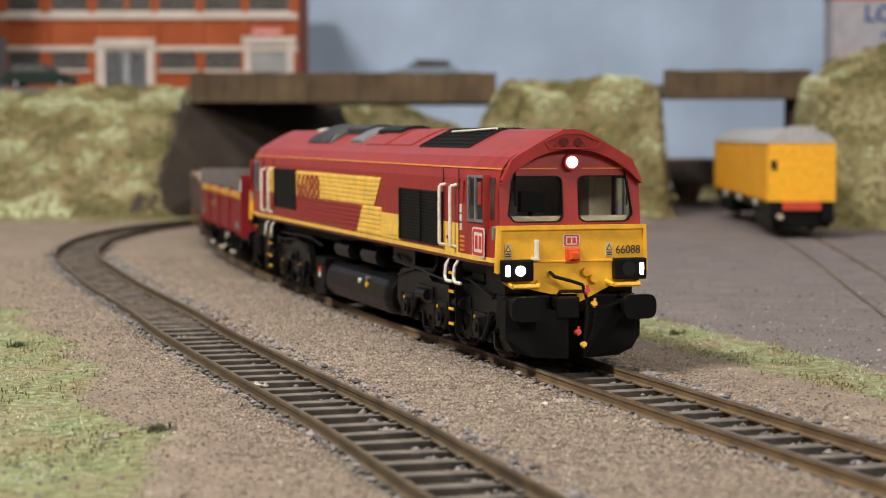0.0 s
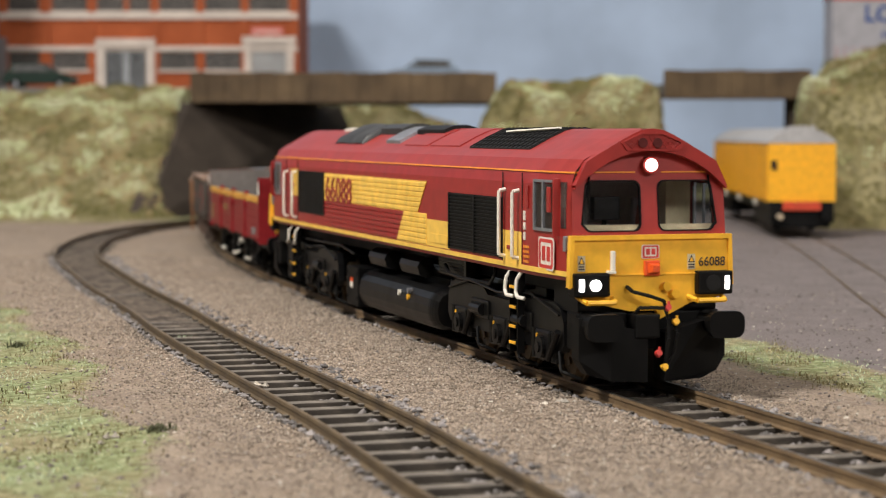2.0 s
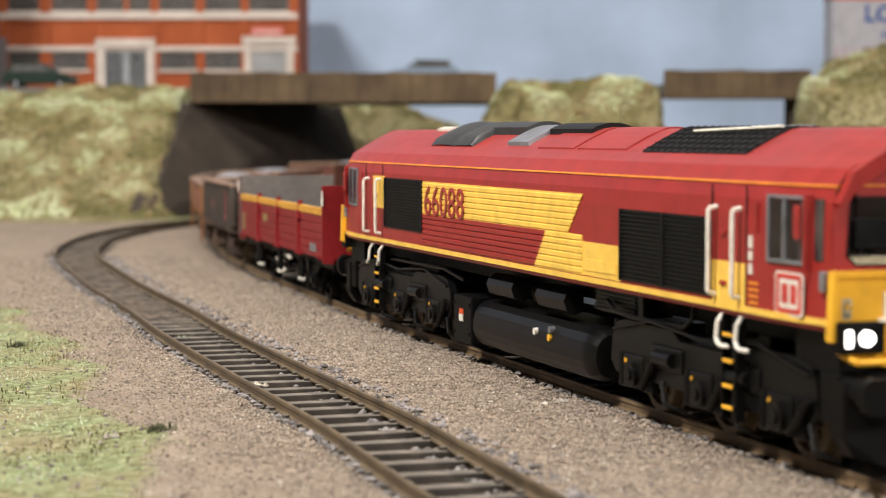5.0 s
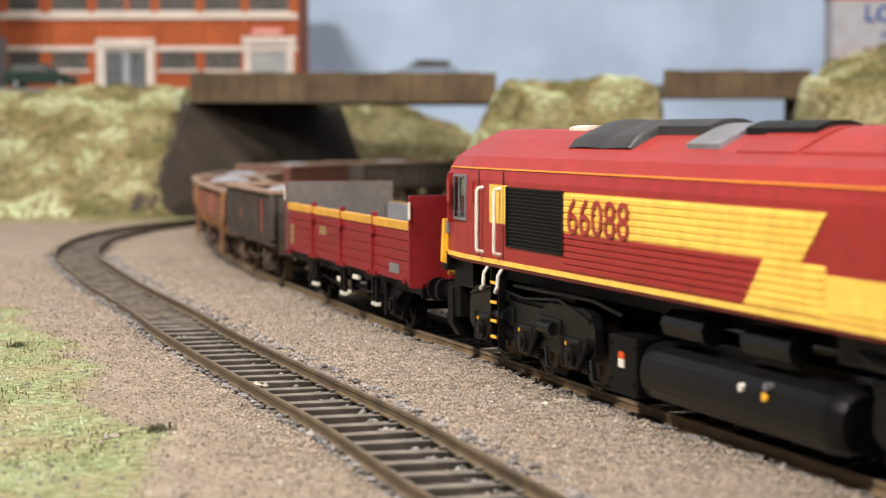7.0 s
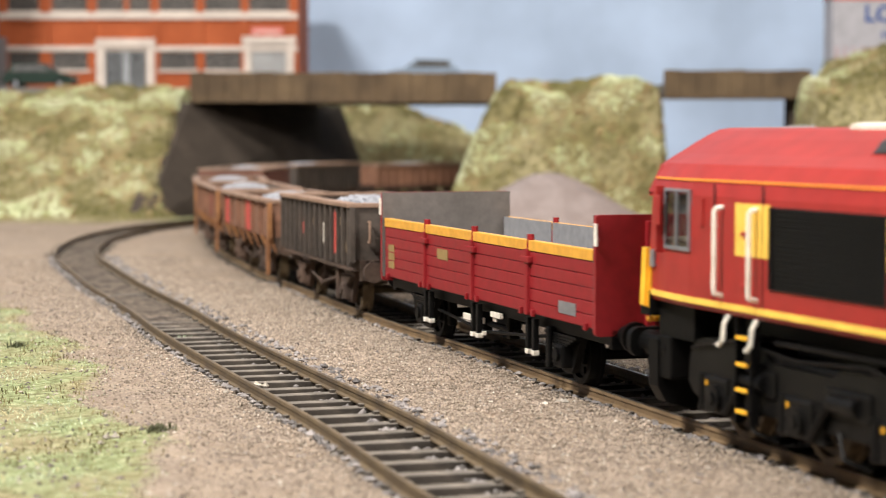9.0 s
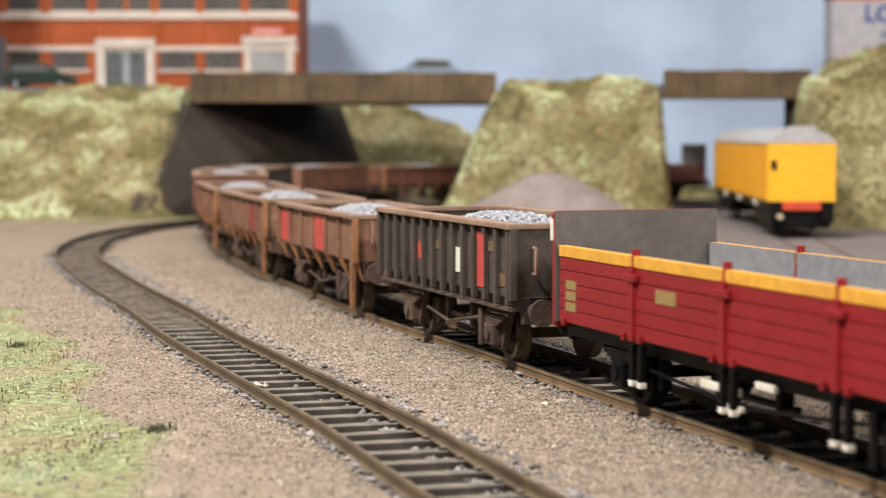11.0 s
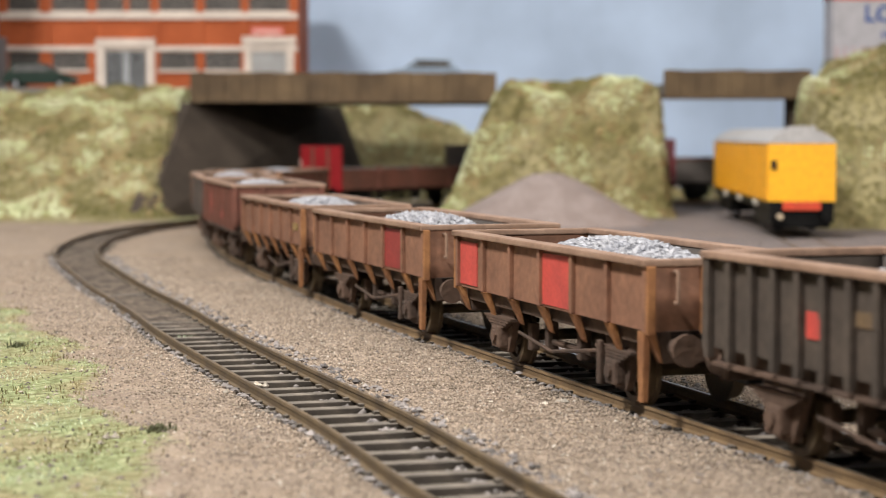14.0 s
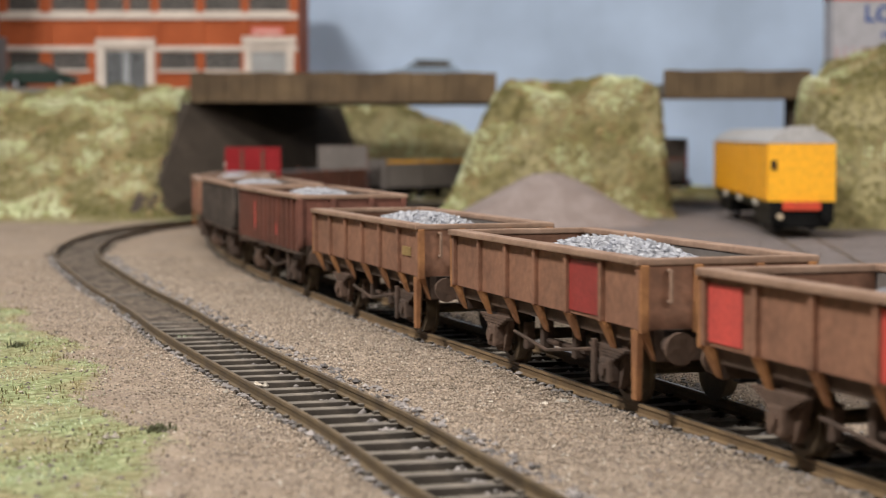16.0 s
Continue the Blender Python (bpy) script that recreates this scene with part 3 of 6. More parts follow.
def company_sign(parent, m, size, ratio=1.0):
    """A white rounded plate with a red border and two red bars."""
    holder = None
    outer = round_rect(-size * ratio, size * ratio, -size, size, size * 0.28)
    inner = round_rect(-size * ratio * 0.76, size * ratio * 0.76, -size * 0.76, size * 0.76, size * 0.15)
    big = round_rect(-size * ratio * 1.12, size * ratio * 1.12, -size * 1.12, size * 1.12, size * 0.32)
    bm = bmesh.new()
    hexa(bm, [(0, *p) for p in big], [(0.08, *p) for p in big])
    plate = part("sign_plate", bm, M_WHITEPAINT, parent, "white rounded company plate")
    plate.matrix_basis = m
    bm = bmesh.new()
    ring_x(bm, outer, inner, 0.06, 0.14)
    for d in (-0.32, 0.36):
        hexa(bm, [(0.06, *p) for p in round_rect((d - 0.24) * size * ratio, (d + 0.24) * size * ratio, -0.5 * size, 0.5 * size, 0.1 * size)],
             [(0.14, *p) for p in round_rect((d - 0.24) * size * ratio, (d + 0.24) * size * ratio, -0.5 * size, 0.5 * size, 0.1 * size)])
    part("sign_border", bm, M_SIGNRED, plate, "red border and bars")


def cab_end(loco, e, lit):
    """One end of the locomotive; e is +1 for the leading end."""
    def px(bm):
        if e < 0:
            for v in bm.verts:
                v.co.x, v.co.y = -v.co.x - TAIL, -v.co.y
        return bm

    face = lambda z: 130.9 + (41 - z) * 0.10 if z > 29 else 132.1
    k = 0.925
    arch = [(-16.0 + 32.0 * i / 14, 40.2 + 6.3 * (1 - (abs(i - 7) / 7) ** 2.2)) for i in range(15)]
    outer = [(16.1, 29.2)] + arch[::-1] + [(-16.1, 29.2)]
    left, right = round_rect(-14.3, -1.75, 31.0, 41.0, 1.5), round_rect(1.75, 14.3, 31.0, 41.0, 1.5)
    left = [(y + (0.5 if z < 32.5 and y < -10 else 0.9 if z > 39 and y < -10 else 0), z) for y, z in left]
    right = [(-y, z) for y, z in left][::-1]
    bm = bmesh.new()
    holed_plate(bm, outer, [left, right], lambda z: face(z) - 1.2, face)
    part("cab_front", px(bm), M_MAROON, loco)
    for w in (left, right):
        cy, cz = sum(p[0] for p in w) / len(w), sum(p[1] for p in w) / len(w)
        small = [(cy + (y - cy) * 0.955, cz + (z - cz) * 0.95) for y, z in w]
        bm = bmesh.new()
        n = len(w)
        rows = [[bm.verts.new((face(z) + dx, y, z)) for y, z in o] for o, dx in ((w, -0.5), (w, 0.22), (small, 0.22), (small, -0.5))]
        for q in range(4):
            for i in range(n):
                bm.faces.new((rows[q][i], rows[q][(i + 1) % n], rows[(q + 1) % 4][(i + 1) % n], rows[(q + 1) % 4][i]))
        pane_frame = part("windscreen", px(bm), M_BLACK, loco, "windscreen with a black rubber seal")
        bm = bmesh.new()
        hexa(bm, [(face(z) - 0.45, y, z) for y, z in small], [(face(z) - 0.15, y, z) for y, z in small])
        pane = part("pane", px(bm), M_GLASS, pane_frame)
        pane.visible_shadow = False
        bm = bmesh.new()
        s = 1 if cy > 0 else -1
        tip = -1 if cy < 0 else 1
        wire(bm, [(131.3, cy + tip * 4.8, 42.0), (131.9, cy + tip * 5.2, 38.0), (132.2, cy + tip * 5.0, 34.5)], 0.22)
        part("wiper", px(bm), M_BLACK, loco)
    # brow over the windscreens, with the marker cluster
    roof = [(y * k, z) for y, z in BODY_RING if z > 39]
    low = [(-15.9 + 31.8 * i / 14, 39.3 + 7.3 * (1 - (abs(i - 7) / 7) ** 2.2)) for i in range(15)]
    bm = bmesh.new()
    n = len(low)
    up = [(y, roof_z(y / k)) for y, _ in low]
    for x0, x1 in ((130.9, 132.9),):
        rows = [[bm.verts.new((x, y, z)) for y, z in o] for x, o in ((x0, up), (x1, up), (x1, low), (x0, low))]
        for q in range(4):
            for i in range(n - 1):
                bm.faces.new((rows[q][i], rows[q][i + 1], rows[(q + 1) % 4][i + 1], rows[(q + 1) % 4][i]))
    part("brow", px(bm), M_MAROON, loco)
    bm = bmesh.new()
    pan = [(-5.4, 46.7), (5.4, 46.7), (6.6, 48.2), (2.4, 50.2), (-2.4, 50.2), (-6.6, 48.2)]
    pan_in = [(y * 0.9, 48.3 + (z - 48.3) * 0.8) for y, z in pan]
    ring_x(bm, pan, pan_in, 132.7, 133.3)
    cluster = part("marker_panel", px(bm), M_MAROON, loco)
    for i in range(9):
        bm = bmesh.new()
        y = -4.8 + 1.2 * i
        for d in (-1, 1):
            rod(bm, (132.95, y - d * 0.7, 47.1), (132.95, y + d * 0.7, 48.0 + 1.6 * (1 - abs(y) / 6)), 0.1, 4)
        part("mesh_wire", px(bm), M_MAROON, cluster)
    for y in (-2.1, 1.0):
        bm = bmesh.new()
        rod(bm, (132.5, y, 48.2), (133.4, y, 48.2), 0.95, 14)
        part("marker_lens", px(bm), M_LENS, cluster)
    bm = bmesh.new()
    rod(bm, (130, 0, 43.9), (132.3, 0, 43.9), 1.65, 20)
    housing = part("lamp_housing", px(bm), M_MAROON, loco)
    bm = bmesh.new()
    rod(bm, (131, 0, 43.9), (132.7, 0, 43.9), 1.2, 18)
    part("headlamp", px(bm), M_LAMP if lit else M_LENS, housing, "lit round white headlamp" if lit else "")
    bm = bmesh.new()
    for y0, y1 in ((-15.2, -2.8), (2.8, 15.2)):
        box(bm, 130.5, 131.02, y0, y1, 42.38, 42.66)
    part("front_line", px(bm), M_ORANGE, loco)
    # yellow nose: a shallow box with a raised rim
    nose = [(-16.3, 29.9), (16.3, 29.9), (16.7, 20.2), (15.2, 18.2), (11.8, 17.6), (8.5, 17.0), (1.8, 13.8), (1.2, 15.6), (-4.5, 15.6), (-9, 16.6), (-15.2, 18.2), (-16.7, 20.2)]
    bm = bmesh.new()
    hexa(bm, [(131.2, *p) for p in nose], [(132.6, *p) for p in nose])
    panel = part("nose_panel", px(bm), M_YELLOW, loco, "warning yellow nose panel")
    bm = bmesh.new()
    rim_o = [(-16.9, 30.4), (16.9, 30.4), (17.3, 20.4), (16.6, 20.4), (16.2, 29.5), (-16.2, 29.5), (-16.6, 20.4), (-17.3, 20.4)]
    for quad in ((0, 1, 4, 5), (1, 2, 3, 4), (0, 5, 6, 7)):
        hexa(bm, [(131.6, *rim_o[i]) for i in quad], [(133.3, *rim_o[i]) for i in quad])
    box(bm, 132.3, 133.0, -16.3, 16.3, 22.55, 22.8)
    part("nose_rim", px(bm), M_YELLOW, panel)
    for s in (-1, 1):
        bm = bmesh.new()
        box(bm, 131, 134.6, min(s * 9.3, s * 16.6), max(s * 9.3, s * 16.6), 18.6, 23.2, 0.4)
        lampbox = part("headlight_box", px(bm), M_BLACK, loco, "black headlight cluster")
        bm = bmesh.new()
        if s < 0:
            rod(bm, (134, -12.4, 20.9), (135.0, -12.4, 20.9), 1.1, 18)
            box(bm, 134, 134.9, -15.7, -14.7, 19.7, 22.1, 0.2)
        else:
            box(bm, 134, 134.9, 14.9, 15.8, 19.6, 22.2, 0.2)
        part("headlamp", px(bm), M_LAMP if lit else M_LENS, lampbox, "lit white lens" if lit else "")
        if s > 0:
            bm = bmesh.new()
            rod(bm, (134, 12.4, 20.9), (134.75, 12.4, 20.9), 1.6, 18)
            part("dark_lens", px(bm), M_GRILLE, lampbox)
        bm = bmesh.new()
        wire(bm, [(132.5, s * 15.0, 18.3), (135.6, s * 14.4, 17.6), (135.6, s * 8.6, 17.6), (132.5, s * 8.0, 18.2)], 0.5)
        part("grab_bar", px(bm), M_YELLOW, loco)
        # buffers with an oval head
        bm = bmesh.new()
        rod(bm, (128, s * 12.6, 13.2), (139, s * 12.6, 13.2), 2.6, 16, 2.2)
        head = [(s * 12.6 + a, 13.2 + b) for a, b in round_rect(-3.7, 3.7, -2.6, 2.6, 1.8)]
        hexa(bm, [(139, *p) for p in head], [(140.6, *p) for p in head])
        part("buffer", px(bm), M_BLACK, loco, "black buffer with an oval head")
        bm = bmesh.new()
        edge = [(s * 1.8, 11.6), (s * 9.0, 13.4), (s * 15.4, 14.6), (s * 15.4, 6.5), (s * 13.6, 3.6), (s * 9.5, 2.4), (s * 1.8, 2.0)]
        hexa(bm, [(130, *p) for p in edge], [(133.6 if abs(p[0]) > 10 else 135.5, *p) for p in edge])
        part("plough", px(bm), M_BLACK, loco, "black obstacle deflector plate")
        bm = bmesh.new()
        y = -14.8 if s < 0 else 8.1
        if s < 0:
            box(bm, 132.55, 132.75, -15.3, -13.8, 23.5, 26.5)
        else:
            box(bm, 132.55, 132.75, 7.7, 9.3, 23.5, 26.5)
        sticker = part("warning_sticker", px(bm), M_CREAM, panel, "pale warning sticker with a black and yellow triangle")
        cy = -14.55 if s < 0 else 8.5
        bm = bmesh.new()
        hexa(bm, [(132.7, cy - 0.7, 24.9), (132.7, cy + 0.7, 24.9), (132.7, cy, 26.3)], [(132.85, cy - 0.7, 24.9), (132.85, cy + 0.7, 24.9), (132.85, cy, 26.3)])
        for z in (23.9, 24.4):
            box(bm, 132.7, 132.85, cy - 0.6, cy + 0.6, z - 0.1, z + 0.15)
        part("warning_triangle", px(bm), M_NUMBER, sticker)
        bm = bmesh.new()
        hexa(bm, [(132.8, cy - 0.42, 25.05), (132.8, cy + 0.42, 25.05), (132.8, cy, 25.95)], [(132.9, cy - 0.42, 25.05), (132.9, cy + 0.42, 25.05), (132.9, cy, 25.95)])
        part("warning_triangle", px(bm), M_YELLOW, sticker)
    bm = bmesh.new()
    box(bm, 126, 131.6, -15, 15, 8.0, 15.4, 0.4)
    box(bm, 118, 131.0, -14.6, 14.6, 15.3, 21.3)
    box(bm, 131, 136.0, -4.6, 0.6, 10.5, 15.2, 0.4)
    part("buffer_beam", px(bm), M_BLACK, loco)
    bm = bmesh.new()
    box(bm, 132.5, 133.4, -1.6, 1.6, 22.4, 25.4, 0.2)
    hexa(bm, [(133.3, -1.0, 22.9), (133.3, 1.2, 22.9), (133.3, 1.3, 24.8), (133.3, -0.9, 24.9)], [(135.0, -0.6, 23.3), (135.0, 0.8, 23.3), (135.0, 0.9, 24.4), (135.0, -0.5, 24.5)])
    part("jumper_socket", px(bm), M_JUMPER, loco, "orange plastic jumper socket")
    bm = bmesh.new()
    box(bm, 132.5, 133.6, -8.6, -7.8, 23.6, 27.4, 0.2)
    box(bm, 132.5, 134.0, -9.4, -7.8, 23.0, 23.6, 0.15)
    part("lamp_bracket", px(bm), M_WHITEPAINT, loco, "white lamp bracket")
    for y, z, r in ((2.6, 20.0, 0.95), (4.4, 18.6, 0.95)):
        bm = bmesh.new()
        rod(bm, (132, y, z), (133.8, y + 0.4, z + 0.3), r, 12)
        part("hose_socket", px(bm), M_YELLOW, loco)
    bm = bmesh.new()
    wire(bm, [(133, -5.2, 20.4), (135.4, -5.0, 19.6), (136.4, -2.0, 18.8), (136.6, 1.0, 17.8), (136.4, 1.4, 16.4), (135, -3.5, 16.4), (134, -4.2, 14.8)], 0.38)
    part("air_pipe", px(bm), M_BLACK, loco)
    bm = bmesh.new()
    wire(bm, [(134, 2.3, 16.4), (136.4, 2.2, 14.0), (136.8, 2.0, 10.5), (136.4, 1.4, 5.6)], 0.4)
    part("brake_hose", px(bm), M_BLACKGLOSS, loco)
    bm = bmesh.new()
    wire(bm, [(135, 3.5, 14.0), (136.8, 3.9, 11.5), (136.6, 3.3, 7.5), (136.2, 1.8, 5.0)], 0.34)
    part("brake_hose", px(bm), M_BLACKGLOSS, loco)
    for y, z, mat in ((1.9, 16.6, M_SIGNRED), (0.0, 7.8, M_SIGNRED), (3.6, 13.8, M_YELLOW), (1.3, 5.1, M_YELLOW)):
        bm = bmesh.new()
        rod(bm, (135.8, y, z - 0.2), (137.0, y, z), 0.62, 10)
        rod(bm, (136.4, y, z - 0.9), (136.4, y + 0.25, z + 1.1), 0.3, 8)
        part("hose_tap", px(bm), mat, loco, "coloured hose tap")
    # cab inside
    bm = bmesh.new()
    box(bm, 103.5, 104.3, -14, 14, 22, 43.5)
    box(bm, 104.3, 129, -15.6, 15.6, 24, 25)
    part("cab_lining", px(bm), M_CABGREY, loco)
    bm = bmesh.new()
    hexa(bm, [(125, -15, 25), (129.8, -15, 25), (129.8, 15, 25), (125, 15, 25)], [(126, -15, 31.6), (129.8, -15, 32.3), (129.8, 15, 32.3), (126, 15, 31.6)])
    part("desk", px(bm), M_CREAM, loco, "cream driver's desk")
    for y in (-8, 8):
        bm = bmesh.new()
        box(bm, 110, 112, y - 3, y + 3, 27, 37, 0.6)
        box(bm, 110, 116, y - 3, y + 3, 27, 29, 0.6)
        part("cab_seat", px(bm), M_CABGREY if y < 0 else M_STEEL, loco)
    bm = bmesh.new()
    box(bm, 124.0, 126.5, -9.5, -4.0, 33.0, 37.6, 0.3)
    rod(bm, (125, -6.8, 31), (125, -6.8, 33), 0.5, 8)
    part("cab_monitor", px(bm), M_BLACK, loco, "black monitor on the desk")
    bm = bmesh.new()
    box(bm, 105, 118, 9.5, 15.0, 25, 41.5, 0.3)
    part("cab_cupboard", px(bm), M_CREAM, loco, "pale cupboard")
    if lit:
        bm = bmesh.new()
        hexa(bm, [(119.0, 1.9, 27), (122.0, 1.9, 27), (122.0, 6.2, 27), (119.0, 6.2, 27)], [(119.4, 2.6, 35.6), (121.4, 2.6, 35.6), (121.4, 5.6, 35.6), (119.4, 5.6, 35.6)])
        hexa(bm, [(119.6, 3.3, 35.5), (121.2, 3.3, 35.5), (121.2, 4.9, 35.5), (119.6, 4.9, 35.5)], [(119.8, 3.5, 38.2), (121.0, 3.5, 38.2), (121.0, 4.7, 38.2), (119.8, 4.7, 38.2)])
        part("cab_doll", px(bm), M_PATCHRUST, loco, "small dull red plastic doll")


def side_fittings(loco, s):
    """Paint bands, grilles, rails and steps of one flank; s is -1 or +1."""
    def py(bm):
        if s > 0:
            for v in bm.verts:
                v.co.y = -v.co.y
        return bm

    Y = -17.4

    def slab(bm, quad, d0, d1):
        return hexa(bm, [(x, Y + 0.05 - d0, z) for x, z in quad], [(x, Y - d1, z) for x, z in quad])

    xr = lambda z: 31.6 + (z - 29.9) / 8.8 * 8.5
    xl = lambda z: 14.5 + (z - 23.5) / 6.4 * 5.6
    ribs = []
    z = 23.6
    while z < 38.4:
        a, b = z + 0.04, z + 1.2
        prof = lambda x0, x1, bm: hexa(bm, [(x0(a), Y, a), (x1(a), Y, a), (x1(b), Y, b), (x0(b), Y, b)],
                                       [(x0(a + 0.2), Y - 0.26, a + 0.2), (x1(a + 0.2), Y - 0.26, a + 0.2), (x1(b), Y - 0.26, b - 0.2), (x0(b), Y - 0.26, b - 0.2)])
        if z > 29.8:
            ribs.append((prof(lambda q: -61.0, xr, bmesh.new()), M_SIDEYELLOW))
        else:
            ribs.append((prof(lambda q: -61.0, xl, bmesh.new()), M_MAROON))
            ribs.append((prof(xl, lambda q: 40.0, bmesh.new()), M_SIDEYELLOW))
        z += 1.235
    slabs = []
    for quad, d0, d1 in (([(-61, 29.9), (xr(29.9), 29.9), (xr(38.7), 38.7), (-61, 38.7)], 0, 0.08),
                         ([(xl(23.5), 23.5), (58, 23.5), (58, 29.8), (xl(29.8), 29.8)], 0, 0.1),
                         ([(42, 24.5), (56.5, 24.5), (56.5, 26.6), (42, 26.6)], 0.1, 0.25),
                         ([(95.3, 22.9), (106.8, 22.9), (106.8, 29.9), (95.3, 29.9)], 0, 0.1),
                         ([(-103.6, 31.0), (-92.8, 31.0), (-92.8, 39.2), (-103.6, 39.2)], 0, 0.1)):
        slabs.append(part("yellow_panel", py(slab(bmesh.new(), quad, d0, d1)), M_SIDEYELLOW, loco))
    band = slabs[0]
    for bm, mat in ribs:
        part("rib", py(bm), mat, band)
    bm = bmesh.new()
    rows = [[bm.verts.new((x, -y * taper(x), z)) for y, z in ((17.2, 22.3), (17.58, 22.3), (17.58, 23.3), (17.3, 23.3))]
            for x in (-131.4 - TAIL + (262.8 + TAIL) * i / 44 for i in range(45))]
    for a, b in zip(rows[:-1], rows[1:]):
        for i in range(4):
            bm.faces.new((a[i], a[(i + 1) % 4], b[(i + 1) % 4], b[i]))
    part("sill_line", py(bm), M_SIDEYELLOW, loco)
    bm = bmesh.new()
    rows = [[bm.verts.new((x, -y * taper(x), z)) for y, z in ((16.4, 42.32), (16.7, 42.32), (16.58, 42.64), (16.2, 42.64))]
            for x in (-131 - TAIL + (262.3 + TAIL) * i / 44 for i in range(45))]
    for a, b in zip(rows[:-1], rows[1:]):
        for i in range(4):
            bm.faces.new((a[i], a[(i + 1) % 4], b[(i + 1) % 4], b[i]))
    part("cantrail_line", py(bm), M_ORANGE, loco)
    for x0, x1, z0, z1, cols in ((-92.5, -60.6, 26.4, 38.9, 1), (58.2, 94.8, 23.9, 36.6, 2)):
        bm = bmesh.new()
        slab(bm, [(x0, z0), (x1, z0), (x1, z1), (x0, z1)], 0, 0.1)
        for a, b in ((x0, x0 + 0.5), (x1 - 0.5, x1)) + (((x0 + x1) / 2 - 0.35, (x0 + x1) / 2 + 0.35),) * (cols - 1):
            slab(bm, [(a, z0), (b, z0), (b, z1), (a, z1)], 0, 0.55)
        grille = part("side_grille", py(bm), M_GRILLE, loco, "black louvred side grille")
        n = 17
        for i in range(n):
            bm = bmesh.new()
            z = z0 + 0.3 + (z1 - z0 - 0.6) * i / (n - 1)
            hexa(bm, [(x0 + 0.4, Y, z - 0.28), (x1 - 0.4, Y, z - 0.28), (x1 - 0.4, Y, z + 0.1), (x0 + 0.4, Y, z + 0.1)],
                 [(x0 + 0.4, Y - 0.45, z - 0.1), (x1 - 0.4, Y - 0.45, z - 0.1), (x1 - 0.4, Y - 0.45, z + 0.1), (x0 + 0.4, Y - 0.45, z + 0.1)])
            part("louvre", py(bm), M_GRILLE, grille)
    # doors, rails, windows at both ends of the flank
    for e in (-1, 1):
        X = lambda v: e * (v + (TAIL * smooth(95, 112, v) if e < 0 else 0))
        bm = bmesh.new()
        for x in (95.0, 107.0):
            slab(bm, [(X(x) - 0.15, 23.4), (X(x) + 0.15, 23.4), (X(x) + 0.15, 42), (X(x) - 0.15, 42)], 0, 0.12)
        part("door_seam", py(bm), M_GRILLE, loco)
        for x in (96.6, 105.0):
            bm = bmesh.new()
            z0, z1 = 24.4, 38.4
            wire(bm, [(X(x), Y, z1), (X(x), Y - 1.4, z1 - 0.3), (X(x), Y - 1.5, z1 - 0.9), (X(x), Y - 1.5, z0 + 0.9), (X(x), Y - 1.4, z0 + 0.3), (X(x), Y, z0)], 0.42, 8)
            part("handrail", py(bm), M_WHITEPAINT, loco, "white handrail")
        for x in (97.5, 104.2):
            bm = bmesh.new()
            wire(bm, [(X(x), Y + 0.8, 21.4), (X(x), Y - 0.2, 20), (X(x), Y - 0.4, 17.4), (X(x + 1.0), Y - 0.4, 16.4), (X(x + 2.6), Y + 0.6, 16.2)], 0.4, 8)
            part("handrail", py(bm), M_WHITEPAINT, loco, "white step rail")
        for i, z in enumerate((18.6, 14.4, 10.4, 7.0)):
            bm = bmesh.new()
            box(bm, X(100.5) - 2.2, X(100.5) + 2.2, Y + 0.3, Y + 4.5, z - 0.9, z - 0.1, 0.1)
            step = part("step", py(bm), M_BLACK, loco)
            bm = bmesh.new()
            box(bm, X(100.5) - 1.7, X(100.5) + 1.7, Y, Y + 0.5, z - 0.7, z - 0.1, 0.1)
            part("step_edge", py(bm), M_YELLOW, step, "yellow step edge")
        bm = bmesh.new()
        box(bm, X(100.5) - 2.6, X(100.5) - 2.2, Y + 0.4, Y + 2, 4.5, 21.3)
        box(bm, X(100.5) + 2.2, X(100.5) + 2.6, Y + 0.4, Y + 2, 4.5, 21.3)
        part("step_side", py(bm), M_BLACK, loco)
        # cab side window: frame, mullion, two panes
        bm = bmesh.new()
        f = lambda x: Y * taper(x if e > 0 else -x - TAIL) - 0.05

        def pane_slab(b, x0, x1, z0, z1, d):
            hexa(b, [(X(x0), f(x0) + 0.2, z0), (X(x1), f(x1) + 0.2, z0), (X(x1), f(x1) + 0.2, z1), (X(x0), f(x0) + 0.2, z1)],
                 [(X(x0), f(x0) - d, z0), (X(x1), f(x1) - d, z0), (X(x1), f(x1) - d, z1), (X(x0), f(x0) - d, z1)])

        for a in ((114.2, 114.8, 31.2, 40.6), (119.0, 119.5, 31.2, 40.6), (124.2, 124.7, 31.2, 40.6), (114.2, 124.7, 30.7, 31.3), (114.2, 124.7, 40.4, 40.9)):
            pane_slab(bm, *a, 0.35)
        win = part("cab_window", py(bm), M_STEEL, loco, "sliding cab window in a grey frame")
        for a in ((114.8, 119.0), (119.5, 124.2)):
            bm = bmesh.new()
            pane_slab(bm, *a, 31.3, 40.4, 0.12)
            pane = part("pane", py(bm), M_GLASS, win)
            pane.visible_shadow = False
        bm = bmesh.new()
        pane_slab(bm, 126.9, 129.0, 31.6, 40.6, 0.12)
        part("quarter_light", py(bm), M_DARKGLASS, loco)
        bm = bmesh.new()
        box(bm, X(126.0) - 0.22, X(126.0) + 0.22, Y - 0.6, Y + 1, 29.9, 41.2, 0.1)
        box(bm, X(124.6) - 0.9, X(124.6) + 0.9, Y - 1.1, Y - 0.6, 34.6, 39.6, 0.2)
        part("mirror", py(bm), M_MAROON, loco, "red folding mirror")
        bm = bmesh.new()
